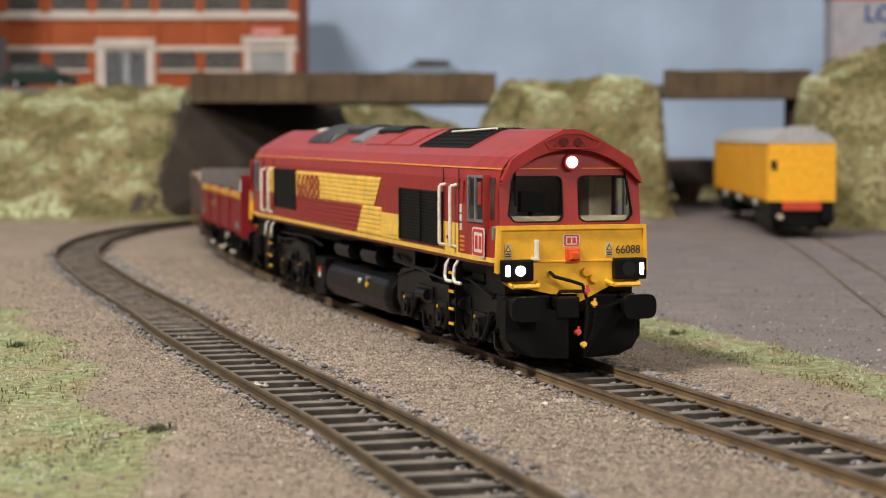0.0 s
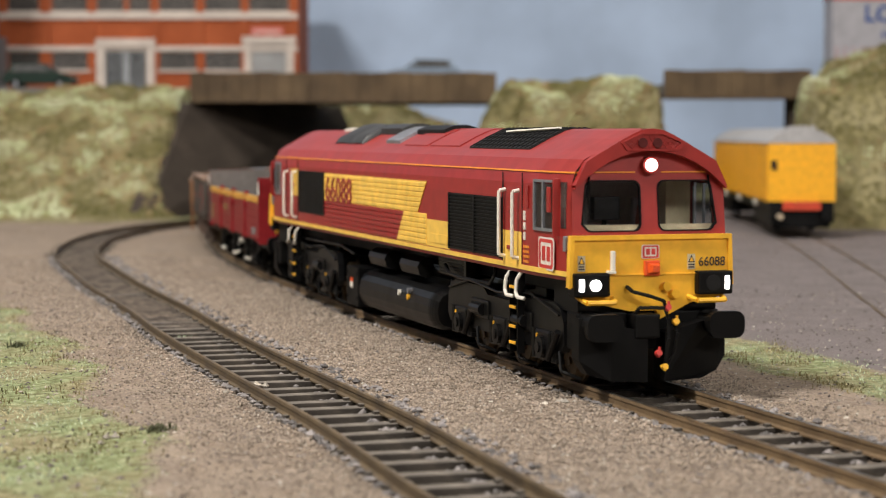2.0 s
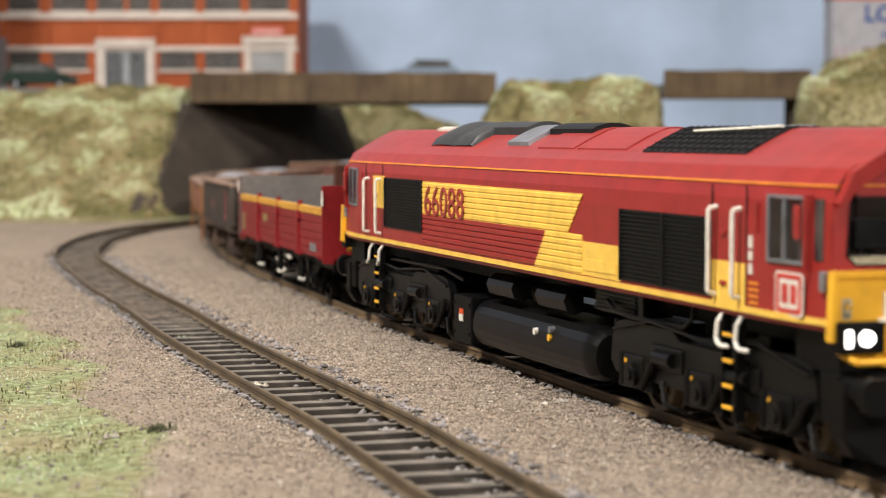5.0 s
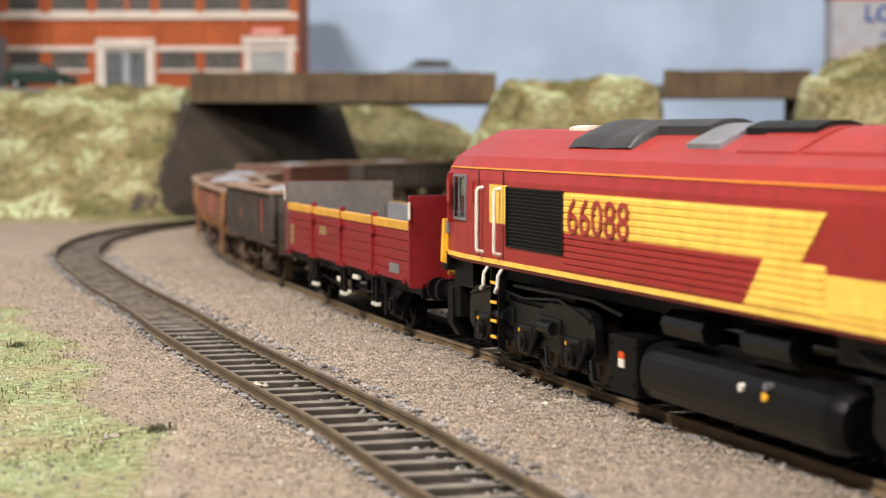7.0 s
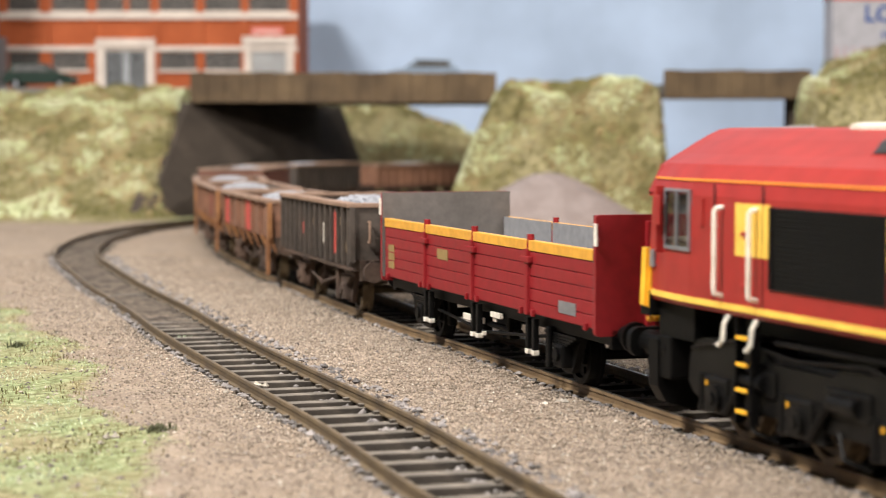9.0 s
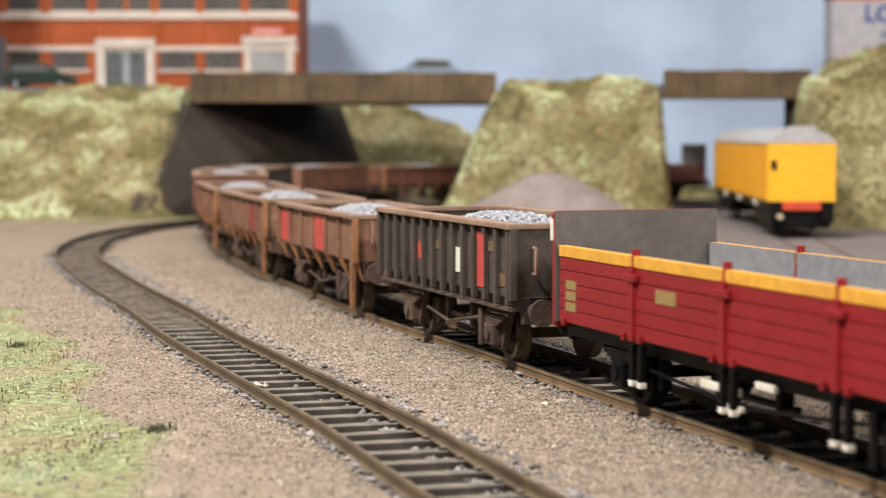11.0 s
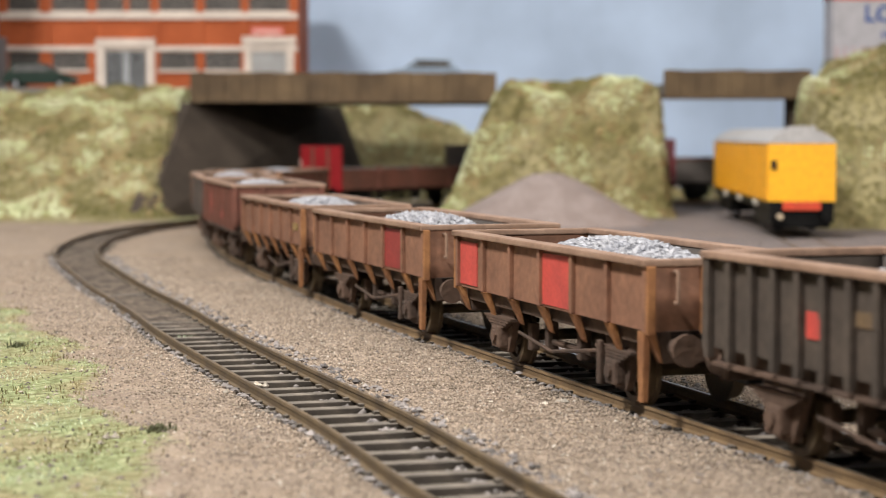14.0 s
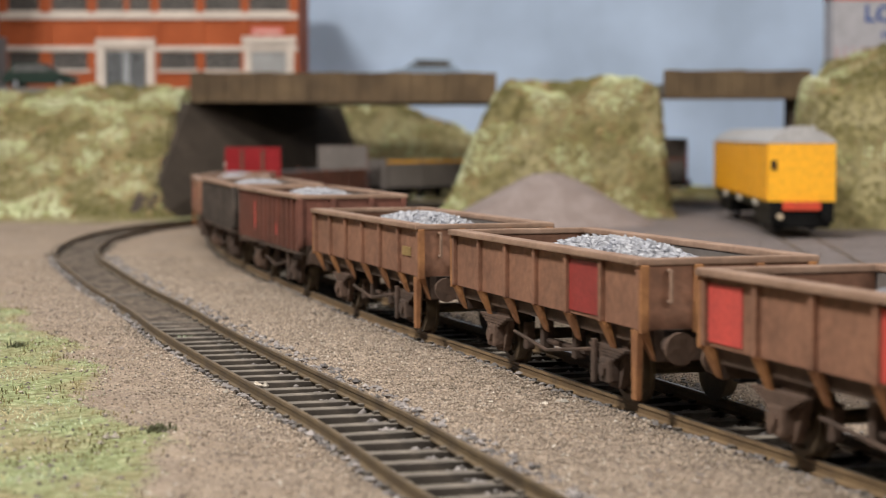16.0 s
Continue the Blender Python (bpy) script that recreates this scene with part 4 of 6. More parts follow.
        box(bm, X(129.6) - 0.7, X(129.6) + 0.7, Y + 0.4, Y + 1.2, 27.2, 30.2, 0.2)
        part("step_light", py(bm), M_STEEL, loco)
        bm = bmesh.new()
        for z0, z1 in ((32.4, 34.3), (30.5, 32.0), (28.4, 30.0)):
            slab(bm, [(X(108.6) - 0.6, z0), (X(108.6) + 0.6, z0), (X(108.6) + 0.6, z1), (X(108.6) - 0.6, z1)], 0, 0.2)
        if e > 0:
            part("door_label", py(bm), M_WHITEPAINT, loco, "small pale data labels")
        else:
            bm.free()
        bm = bmesh.new()
        slab(bm, [(X(110.4) - 0.6, 35), (X(110.4) + 0.6, 35), (X(110.4) + 0.6, 39.5), (X(110.4) - 0.6, 39.5)], 0, 0.3)
        box(bm, X(99.5) - 1, X(99.5) + 1, Y - 0.5, Y, 26.0, 26.8, 0.2)
        box(bm, X(99.5) - 1, X(99.5) + 1, Y - 0.5, Y, 34.0, 34.8, 0.2)
        part("door_handle", py(bm), M_MAROON, loco)
    bm = bmesh.new()
    slab(bm, [(106.9, 22.8), (112.0, 22.8), (112.0, 23.2), (106.9, 23.2)], 0, 0.15)
    for z in (23.8, 24.8, 25.8, 26.8):
        slab(bm, [(108, z), (111.2, z), (111.2, z + 0.5), (108, z + 0.5)], 0, 0.18)
    part("data_panel", py(bm), M_ORANGE, loco)
    flank = pose(120.6 * K, (Y * taper(120.6) - 0.06) * K, 26.3 * K, 0, 0, -90)
    if s < 0:
        company_sign(loco, flank, 2.9, 1.35)
        lettering("66088", 6.9, 29, M_NUMBERRED, loco, at(-43.6, Y - 0.45, 34.3, 0, 90), "running number in dull red")
    # tank, boxes, pipes below the frame
    bm = bmesh.new()
    prof = [(-15.5, 6.2), (-15.95, 8.4), (-15.9, 11), (-15.5, 13.6), (-14.6, 15.6), (-13.0, 17.0), (-11, 17.5), (-4, 17.5), (-4, 2.8), (-11.5, 2.8), (-13.4, 3.3), (-14.7, 4.4)]
    prof = [(y, 2.6 + (z - 2.8) * 0.72) for y, z in prof]
    rings = [(-28, 1.0)] + [(36 + 1.1 * i, 1 - 0.05 * i * i / 4) for i in range(5)]
    rows = [[bm.verts.new((x, -10 + (y + 10) * q, 7.5 + (z - 7.5) * q)) for y, z in prof] for x, q in rings]
    for r0, r1 in zip(rows[:-1], rows[1:]):
        for i in range(len(prof)):
            bm.faces.new((r0[i], r0[(i + 1) % len(prof)], r1[(i + 1) % len(prof)], r1[i]))
    bm.faces.new(rows[0])
    bm.faces.new(rows[-1])
    part("fuel_tank", py(bm), M_BLACKGLOSS, loco, "black rounded fuel tank")
    bm = bmesh.new()
    box(bm, -42, -29.5, -15.9, -6, 2.6, 13.4, 0.4)
    for z in (11.6, 5.0):
        rod(bm, (-41, -15.8, z), (-41, -16.2, z), 0.4, 6)
        rod(bm, (-30.6, -15.8, z), (-30.6, -16.2, z), 0.4, 6)
    part("battery_box", py(bm), M_BLACK, loco)
    bm = bmesh.new()
    box(bm, -37.4, -35.0, -16.1, -15.8, 7.6, 9.2)
    part("tank_label", py(bm), M_WHITEPAINT, loco)
    bm = bmesh.new()
    box(bm, -37.4, -35.0, -16.1, -15.8, 9.2, 10.4)
    part("tank_label", py(bm), M_JUMPER, loco)
    for x, z, mat in ((11, 9.9, M_WHITEPAINT), (19, 9.4, M_YELLOW), (19.5, 11.0, M_STEEL)):
        bm = bmesh.new()
        rod(bm, (x, -15.0, z), (x, -16.2, z), 0.75, 10)
        part("tank_cap", py(bm), mat, loco)
    for x in (-21, 9):
        bm = bmesh.new()
        prism_x(bm, [(-14.8, 18.4), (-15.3, 17.2), (-14.6, 15.2), (-12.8, 14.4), (-11, 15.0), (-11, 19.4), (-13, 19.6)], x, x + 16)
        part("air_tank", py(bm), M_BLACKGLOSS, loco, "black air reservoir")
    bm = bmesh.new()
    wire(bm, [(44, -14, 19), (50, -15, 17.5), (58, -15, 17.0), (80, -15.2, 17.2), (84, -15.4, 19.4), (84, -15.2, 21.3)], 0.45)
    part("pipe", py(bm), M_BLACKGLOSS, loco)
    bm = bmesh.new()
    wire(bm, [(46, -13, 15.5), (50, -14.5, 12.5), (54, -14.5, 15.5)], 0.4)
    part("pipe", py(bm), M_BLACKGLOSS, loco)
    bm = bmesh.new()
    wire(bm, [(-40, -14, 16.5), (-52, -15, 18.4), (-75, -15, 18.2), (-95, -15, 18.0)], 0.4)
    part("pipe", py(bm), M_BLACKGLOSS, loco)
    bm = bmesh.new()
    box(bm, 60, 62, -14.8, -12, 17.0, 21.4, 0.2)
    part("bracket", py(bm), M_BLACKGLOSS, loco)
    bm = bmesh.new()
    box(bm, 36, 56, -13, -6, 16.4, 21.4, 0.4)
    cooler = part("equipment_box", py(bm), M_BLACKGLOSS, loco)
    for k in range(6):
        bm = bmesh.new()
        box(bm, 36.6, 55.4, -13.4, -12.9, 16.8 + 0.75 * k, 17.2 + 0.75 * k)
        part("fin", py(bm), M_BLACKGLOSS, cooler)


def build_bogie(loco, x):
    """A three axle bogie; its wheelsets turn."""
    frame_bm, pieces = bmesh.new(), []
    for s in (-1, 1):
        y0, y1 = sorted((s * 13.2, s * 15.0))
        prof = [(-38, 8.5), (-37.5, 13.0), (-35.5, 15.6), (-32, 16.4), (-12, 16.2), (-9, 14.6), (9, 14.6), (12, 16.2), (32, 16.4), (35.5, 15.6), (37.5, 13.0), (38, 8.5),
                (36, 6.8), (33.5, 6.2), (32, 9.4), (22, 9.4), (20.5, 6.4), (7, 6.4), (5, 9.4), (-5, 9.4), (-7, 6.4), (-20.5, 6.4), (-22, 9.4), (-32, 9.4), (-33.5, 6.2), (-36, 6.8)]
        prism_y(frame_bm, prof, y0, y1)
        for ax in (-27, 0, 27):
            b = bmesh.new()
            box(b, ax - 4.2, ax + 4.2, *sorted((s * 14.2, s * 15.6)), 4.4, 10.6, 0.6)
            rod(b, (ax, s * 15, 7.0), (ax, s * 16.4, 7.0), 2.3, 14)
            rod(b, (ax, s * 16.3, 7.0), (ax, s * 16.8, 7.0), 1.1, 10)
            pieces.append(("axle_box", b))
            for d in (-1, 1):
                b = bmesh.new()
                rod(b, (ax + d * 5.6, s * 14.4, 4.6), (ax + d * 5.6, s * 14.4, 10.5), 1.3, 10)
                box(b, ax + d * 5.6 - 1.6, ax + d * 5.6 + 1.6, *sorted((s * 13.4, s * 15.2)), 4.2, 5.2, 0.2)
                pieces.append(("spring", b))
            b = bmesh.new()
            rod(b, (ax + 4.4, s * 15.9, 5.0), (ax + 9.8, s * 15.9, 11.0), 0.7, 8)
            pieces.append(("damper", b))
        for x in (-13.5, 14):
            b = bmesh.new()
            box(b, x - 6.3, x + 6.3, *sorted((s * 14.9, s * 15.5)), 9.2, 13.4, 0.4)
            pieces.append(("cover_plate", b))
            b = bmesh.new()
            rod(b, (x - 3.5, s * 15.7, 11.3), (x + 3.5, s * 15.7, 11.3), 1.3, 12)
            pieces.append(("brake_cylinder", b))
        for ax in (-13.5, 13.5, 38):
            b = bmesh.new()
            wire(b, [(ax - 2, s * 15.2, 7), (ax, s * 15.6, 3.4), (ax + 1.5, s * 12, 1.8)], 0.4)
            pieces.append(("sand_pipe", b))
            b = bmesh.new()
            box(b, ax - 1.8, ax + 0.6, *sorted((s * 8, s * 10.4)), 2.4, 9.5, 0.4)
            pieces.append(("brake_shoe", b))
        b = bmesh.new()
        wire(b, [(-36, s * 15.4, 14.4), (-20, s * 15.6, 17.2), (0, s * 15.8, 16.0), (20, s * 15.6, 17.3), (36, s * 15.4, 14.2)], 0.28)
        pieces.append(("pipe", b))
    box(frame_bm, -30, 30, -13.4, 13.4, 9, 15.5, 0.6)
    box(frame_bm, -12, 12, -9, 9, 15, 20, 0.6)
    bogie = part("bogie", frame_bm, M_BLACKGLOSS, loco, "black three axle bogie")
    bogie.matrix_basis = at(x, 0, 0)
    for piece, b in pieces:
        part(piece, b, M_BLACKGLOSS, bogie)
    for s in (-1, 1):
        for ax in (-27, 0, 27):
            bm = bmesh.new()
            box(bm, ax - 3.2, ax - 2.7, *sorted((s * 15.5, s * 15.85)), 8.8, 9.6, 0.1)
            part("axlebox_mark", bm, M_YELLOW, bogie)
    for ax in (-27, 0, 27):
        WHEELS.append((wheelset(bogie, 7.0, ax), ax, 7.0))
    return bogie


WHEELS = []


def wheelset(parent, r, ax, material_=None):
    bm = bmesh.new()
    for s in (-1, 1):
        prof = [(7.3, r + 0.7), (8.0, r + 0.6), (8.1, r), (10.2, r - 0.12), (10.2, r - 1.3), (9.4, r - 1.6), (9.2, 2.0), (10.0, 1.8), (10.0, 0.0)]
        n = 22
        rows = [[bm.verts.new((q * math.cos(2 * math.pi * i / n), s * y, q * math.sin(2 * math.pi * i / n))) for i in range(n)] for y, q in prof[:-1]]
        for a, b in zip(rows[:-1], rows[1:]):
            for i in range(n):
                bm.faces.new((a[i], a[(i + 1) % n], b[(i + 1) % n], b[i]))
        bm.faces.new(rows[-1])
        bm.faces.new(rows[0])
        for k in range(3):
            a = 2 * math.pi * k / 3
            box(bm, 3.2 * math.cos(a) - 0.7, 3.2 * math.cos(a) + 0.7, s * 9.5 - 0.3, s * 9.5 + 0.3, 3.2 * math.sin(a) - 0.7, 3.2 * math.sin(a) + 0.7)
    rod(bm, (0, -11, 0), (0, 11, 0), 1.2, 8)
    ob = part("wheelset", bm, material_ or M_RAIL, parent)
    ob.matrix_basis = at(ax, 0, r)
    return ob


def build_loco():
    loco = thing("diesel_locomotive", "maroon and yellow six axle model diesel locomotive on rails", "locomotive")
    bm = bmesh.new()
    xs = [-131.0 - TAIL, -128 - TAIL, -124.2 - TAIL, -114.8 - TAIL] + [-100 + 20 * i for i in range(11)] + [114.8, 124.2, 128, 131.0]
    rings = [[bm.verts.new((x, y * taper(x), z)) for y, z in BODY_RING] for x in xs]
    k = len(BODY_RING)
    for x, a, b in zip(xs, rings[:-1], rings[1:]):
        for i in range(k - 1):
            if x in (-124.2 - TAIL, 114.8) and i in (2, 3, k - 4, k - 5):
                continue
            bm.faces.new((a[i], a[i + 1], b[i + 1], b[i]))
    part("body_shell", bm, M_MAROON, loco, "maroon body shell", smooth=False)
    bm = bmesh.new()
    box(bm, -126, 126, -9.5, 9.5, 17.5, 21.5, 0.3)
    part("underframe", bm, M_BLACK, loco)
    cab_end(loco, 1, True)
    cab_end(loco, -1, False)
    side_fittings(loco, -1)
    side_fittings(loco, 1)
    company_sign(loco, at(132.7, -0.2, 27.1), 1.2, 1.4)
    lettering("66088", 1.8, 5.6, M_NUMBER, loco, pose(132.75 * K, 12.9 * K, 25.0 * K, 90, 0, 90), "small black running number")

    def roof_sheet(x0, x1, ya, yb, lift, material_, name, label="", n=8):
        b = bmesh.new()
        ys = [ya + (yb - ya) * i / n for i in range(n + 1)]
        lo = [(y, roof_z(y) - 0.3) for y in ys]
        hi = [(y, roof_z(y) + lift) for y in ys]
        prism_x(b, hi + lo[::-1], x0, x1)
        return part(name, b, material_, loco, label)

    b = bmesh.new()
    rows = []
    for i in range(13):
        x = -76 + 31 * i / 12
        lift = 0.4 + 1.5 * math.sin(math.pi * min(1.0, (i + 1.2) / 9)) ** 0.7 if i < 8 else 1.7
        ys = [-10.4 + 20.8 * j / 16 for j in range(17)]
        rows.append([b.verts.new((x, y, roof_z(y) - 0.3 + (lift + 0.3) * min(1.0, (10.5 - abs(y)) / 1.2 + 0.25))) for y in ys])
    for p, q in zip(rows[:-1], rows[1:]):
        for j in range(16):
            b.faces.new((p[j], p[j + 1], q[j + 1], q[j]))
    for row in (rows[0], rows[-1]):
        low = [b.verts.new((v.co.x, v.co.y, v.co.z - 2.4)) for v in row]
        for j in range(16):
            b.faces.new((row[j], row[j + 1], low[j + 1], low[j]))
    part("exhaust_cowl", b, M_COWL, loco, "black curved exhaust silencer cowl", smooth=True)
    roof_sheet(-23, -10, -9.6, 9.6, 0.9, M_STEEL, "roof_panel", "pale grey roof panel", 10)
    roof_sheet(-45, -23.2, -5.0, 5.0, 1.7, M_COWL, "exhaust_outlet", "", 8)
    roof_sheet(-9.8, 14, -4.8, 4.8, 1.2, M_GRILLE, "fan_cover", "black fan cover", 8)
    roof_sheet(-2, 18, -10.5, 10.5, 0.3, M_MAROON, "roof_hatch", "", 10)
    roof_sheet(20, 44, -10.5, 10.5, 0.3, M_MAROON, "roof_hatch", "", 10)
    roof_sheet(-94, -84, -3, 3, 0.7, M_WHITEPAINT, "roof_vent", "pale roof vent", 6)
    grid = roof_sheet(53, 94, -11.0, 11.0, 0.25, M_GRILLE, "roof_grille", "black mesh radiator grille", 12)
    for i in range(15):
        x = 53.5 + 40 * i / 14
        b = bmesh.new()
        for s in (-1, 1):
            wire(b, [(x, s * y, roof_z(y) + 0.35) for y in (11, 6.5, 3, 1.2)], 0.16, 4)
        part("mesh_bar", b, M_GRILLE, grid)
    for y in (-10, -8.4, -6.8, -5.2, -3.6, 3.6, 5.2, 6.8, 8.4, 10):
        b = bmesh.new()
        rod(b, (53, y, roof_z(y) + 0.4), (94, y, roof_z(y) + 0.4), 0.16, 4)
        part("mesh_bar", b, M_GRILLE, grid)
    b = bmesh.new()
    rnd = random.Random(5)
    pts = [(62 + 2.2 * i, -5.0 + 0.4 * math.sin(i * 1.7) + 0.12 * i, roof_z(5.0 - 0.12 * i) + 0.75) for i in range(15)]
    wire(b, pts, 0.3, 5)
    part("fine_mesh_edge", b, M_WHITEPAINT, grid)
    bogies = [(build_bogie(loco, 87), 87), (build_bogie(loco, -87), -87)]
    return loco, bogies


LOCO, BOGIES = build_loco()
# ---- wagons ----
M_WAGONRED = material("crimson_wagon_paint", (0.225, 0.012, 0.016), 0.45, 0, (0.25, 0.015, 0.019), 40, spec=0.25)
M_STRIPE = material("ochre_stripe", (0.72, 0.36, 0.04), 0.5, 0, (0.62, 0.30, 0.04), 60)
M_INSIDE = material("bare_grey_inside", (0.115, 0.10, 0.09), 0.8, 0, (0.15, 0.13, 0.12), 60)
M_PALEINSIDE = material("pale_grey_inside", (0.24, 0.24, 0.25), 0.7, 0, (0.20, 0.20, 0.21), 60)
M_RUSTBROWN = material("rusty_brown_wagon", (0.25, 0.122, 0.074), 0.75, 0, (0.17, 0.082, 0.05), 55, 0.3, fine=0.08)
M_REDBROWN = material("red_brown_wagon", (0.16, 0.055, 0.036), 0.75, 0, (0.11, 0.045, 0.03), 55, 0.3)
M_GREYBROWN = material("grimy_grey_wagon", (0.078, 0.060, 0.048), 0.75, 0, (0.046, 0.036, 0.030), 60, 0.3, fine=0.08)
M_RUST = material("orange_rust", (0.36, 0.165, 0.06), 0.85, 0, (0.22, 0.095, 0.04), 90, 0.4)
M_GRIMYFRAME = material("brown_grimed_frame", (0.115, 0.070, 0.049), 0.85, 0, (0.055, 0.036, 0.027), 90, 0.4)
M_PATCHRED = material("faded_red_patch", (0.55, 0.07, 0.055), 0.6, 0, (0.42, 0.06, 0.05), 120)
M_PATCHDARK = material("dull_red_patch", (0.30, 0.035, 0.03), 0.6, 0, (0.22, 0.03, 0.026), 120)
M_LOAD = material("pale_grey_stone_load", (0.34, 0.35, 0.39), 0.9, 0, (0.43, 0.435, 0.465), 200, 0.2, island=0.16, spec=0.2)
M_RIM = material("worn_pale_rim", (0.32, 0.21, 0.15), 0.7, 0, (0.22, 0.135, 0.092), 80)
M_OLDLABEL = material("faded_data_label", (0.16, 0.105, 0.055), 0.7, 0, (0.10, 0.07, 0.045), 120)
M_DULLYELLOW = material("dull_data_yellow", (0.30, 0.20, 0.075), 0.6)
TRAIN = [(LOCO, 0.0, 174.0)]


def running_gear(w, wb, length, frame_mat, style, deck=13.6):
    """Solebars, buffers, axle guards, springs, brakes and wheelsets."""
    hl = length / 2
    for s in (-1, 1):
        bm = bmesh.new()
        box(bm, -hl, hl, *sorted((s * 12.4, s * 14.2)), deck - 3.0, deck, 0.2)
        part("solebar", bm, frame_mat, w)
        for ax in (-wb / 2, wb / 2):
            bm = bmesh.new()
            y0, y1 = sorted((s * 11.4, s * 12.8))
            prism_y(bm, [(ax - 7.5, deck - 3.0), (ax + 7.5, deck - 3.0), (ax + 3.2, 3.6), (ax + 2.4, 2.6), (ax - 2.4, 2.6), (ax - 3.2, 3.6)], y0, y1)
            box(bm, ax - 2.6, ax + 2.6, *sorted((s * 12.2, s * 15.0)), 3.6, 8.4, 0.6)
            for k in range(4):
                box(bm, ax - 8.5 + k * 1.5, ax + 8.5 - k * 1.5, *sorted((s * 12.9, s * 14.5)), 9.9 - k * 0.6, 10.4 - k * 0.6)
            rod(bm, (ax, s * 14.6, 6.2), (ax, s * 15.6, 6.2), 1.4, 10)
            part("axle_guard", bm, frame_mat, w)
        bm = bmesh.new()
        wire(bm, [(-wb / 2 + 12, s * 13.6, 8), (0, s * 14.2, 6.2), (wb / 2 - 12, s * 14.6, 8.6), (wb / 2 - 4, s * 15, 9.6)], 0.38)
        box(bm, wb / 2 - 5.2, wb / 2 - 3.4, *sorted((s * 14.6, s * 15.6)), 3.2, 11.5, 0.3)
        part("brake_lever", bm, frame_mat, w)
        bm = bmesh.new()
        for x in (-10, 8):
            box(bm, x - 1, x + 1, *sorted((s * 9, s * 11.5)), 5.2, deck - 1.4, 0.3)
        rod(bm, (-12, s * 10, 7), (12, s * 10, 7), 0.7)
        part("brake_gear", bm, frame_mat, w)
        for x in (-wb / 2 + 8.2, wb / 2 - 8.2):
            bm = bmesh.new()
            box(bm, x - 1.2, x + 1.2, *sorted((s * 8, s * 10)), 3.6, 9.6, 0.4)
            part("brake_shoe", bm, frame_mat, w)
    for e in (-1, 1):
        bm = bmesh.new()
        box(bm, *sorted((e * hl, e * (hl - 2))), -14, 14, 9.8, deck + 0.2, 0.3)
        part("headstock", bm, frame_mat, w)
        for s in (-1, 1):
            bm = bmesh.new()
            rod(bm, (e * hl, s * 11.4, 12.6), (e * (hl + 4.2), s * 11.4, 12.6), 1.7, 12, 1.3)
            rod(bm, (e * (hl + 4.2), s * 11.4, 12.6), (e * (hl + 5.2), s * 11.4, 12.6), 2.9, 16)
            part("buffer", bm, frame_mat, w)
        bm = bmesh.new()
        box(bm, *sorted((e * (hl - 4), e * (hl + 9))), -2, 2, 6.8, 8.0, 0.3)
        part("coupling", bm, M_BLACK, w)
    bm = bmesh.new()
    box(bm, -hl, hl, -12.4, 12.4, deck - 1.4, deck)
    part("floor_frame", bm, M_BLACK, w)
    for ax in (-wb / 2, wb / 2):
        WHEELS.append((wheelset(w, 6.0, ax, M_RAIL if style == "rust" else M_BLACK), ax, 6.0))


def stone_load(w, x0, x1, y, z0, z1, seed):
    rnd = random.Random(seed)
    bm = bmesh.new()
    for _ in range(1900):
        x, v = rnd.uniform(x0, x1), rnd.uniform(-y, y)
        hump = (1 - abs((x - (x0 + x1) / 2) / ((x1 - x0) / 2)) ** 2.5) * (1 - (abs(v) / y) ** 2.6)
        p = Vector((x, v, z0 + (z1 - z0) * hump + rnd.uniform(-0.3, 0.5)))
        clump(bm, p, rnd.uniform(0.45, 0.85), rnd)
    tagged(part("stone_load", bm, M_LOAD, w, "heap of pale grey stone"), kind="stuff")
    bm = bmesh.new()
    n, m = 16, 8
    grid = []
    for i in range(n + 1):
        for j in range(m + 1):
            x, v = x0 - 2 + (x1 - x0 + 4) * i / n, (-y + 2 * y * j / m) * 1.03
            hump = max(0, (1 - abs((x - (x0 + x1) / 2) / ((x1 - x0) / 2 + 2)) ** 2.5)) * max(0, 1 - (abs(v) / (y * 1.03)) ** 2.6)
            grid.append(bm.verts.new((x, v, z0 - 0.6 + (z1 - z0) * hump)))
    for i in range(n):
        for j in range(m):
            a = i * (m + 1) + j
            bm.faces.new((grid[a], grid[a + 1], grid[a + m + 2], grid[a + m + 1]))
    part("load_bed", bm, M_LOAD, w)


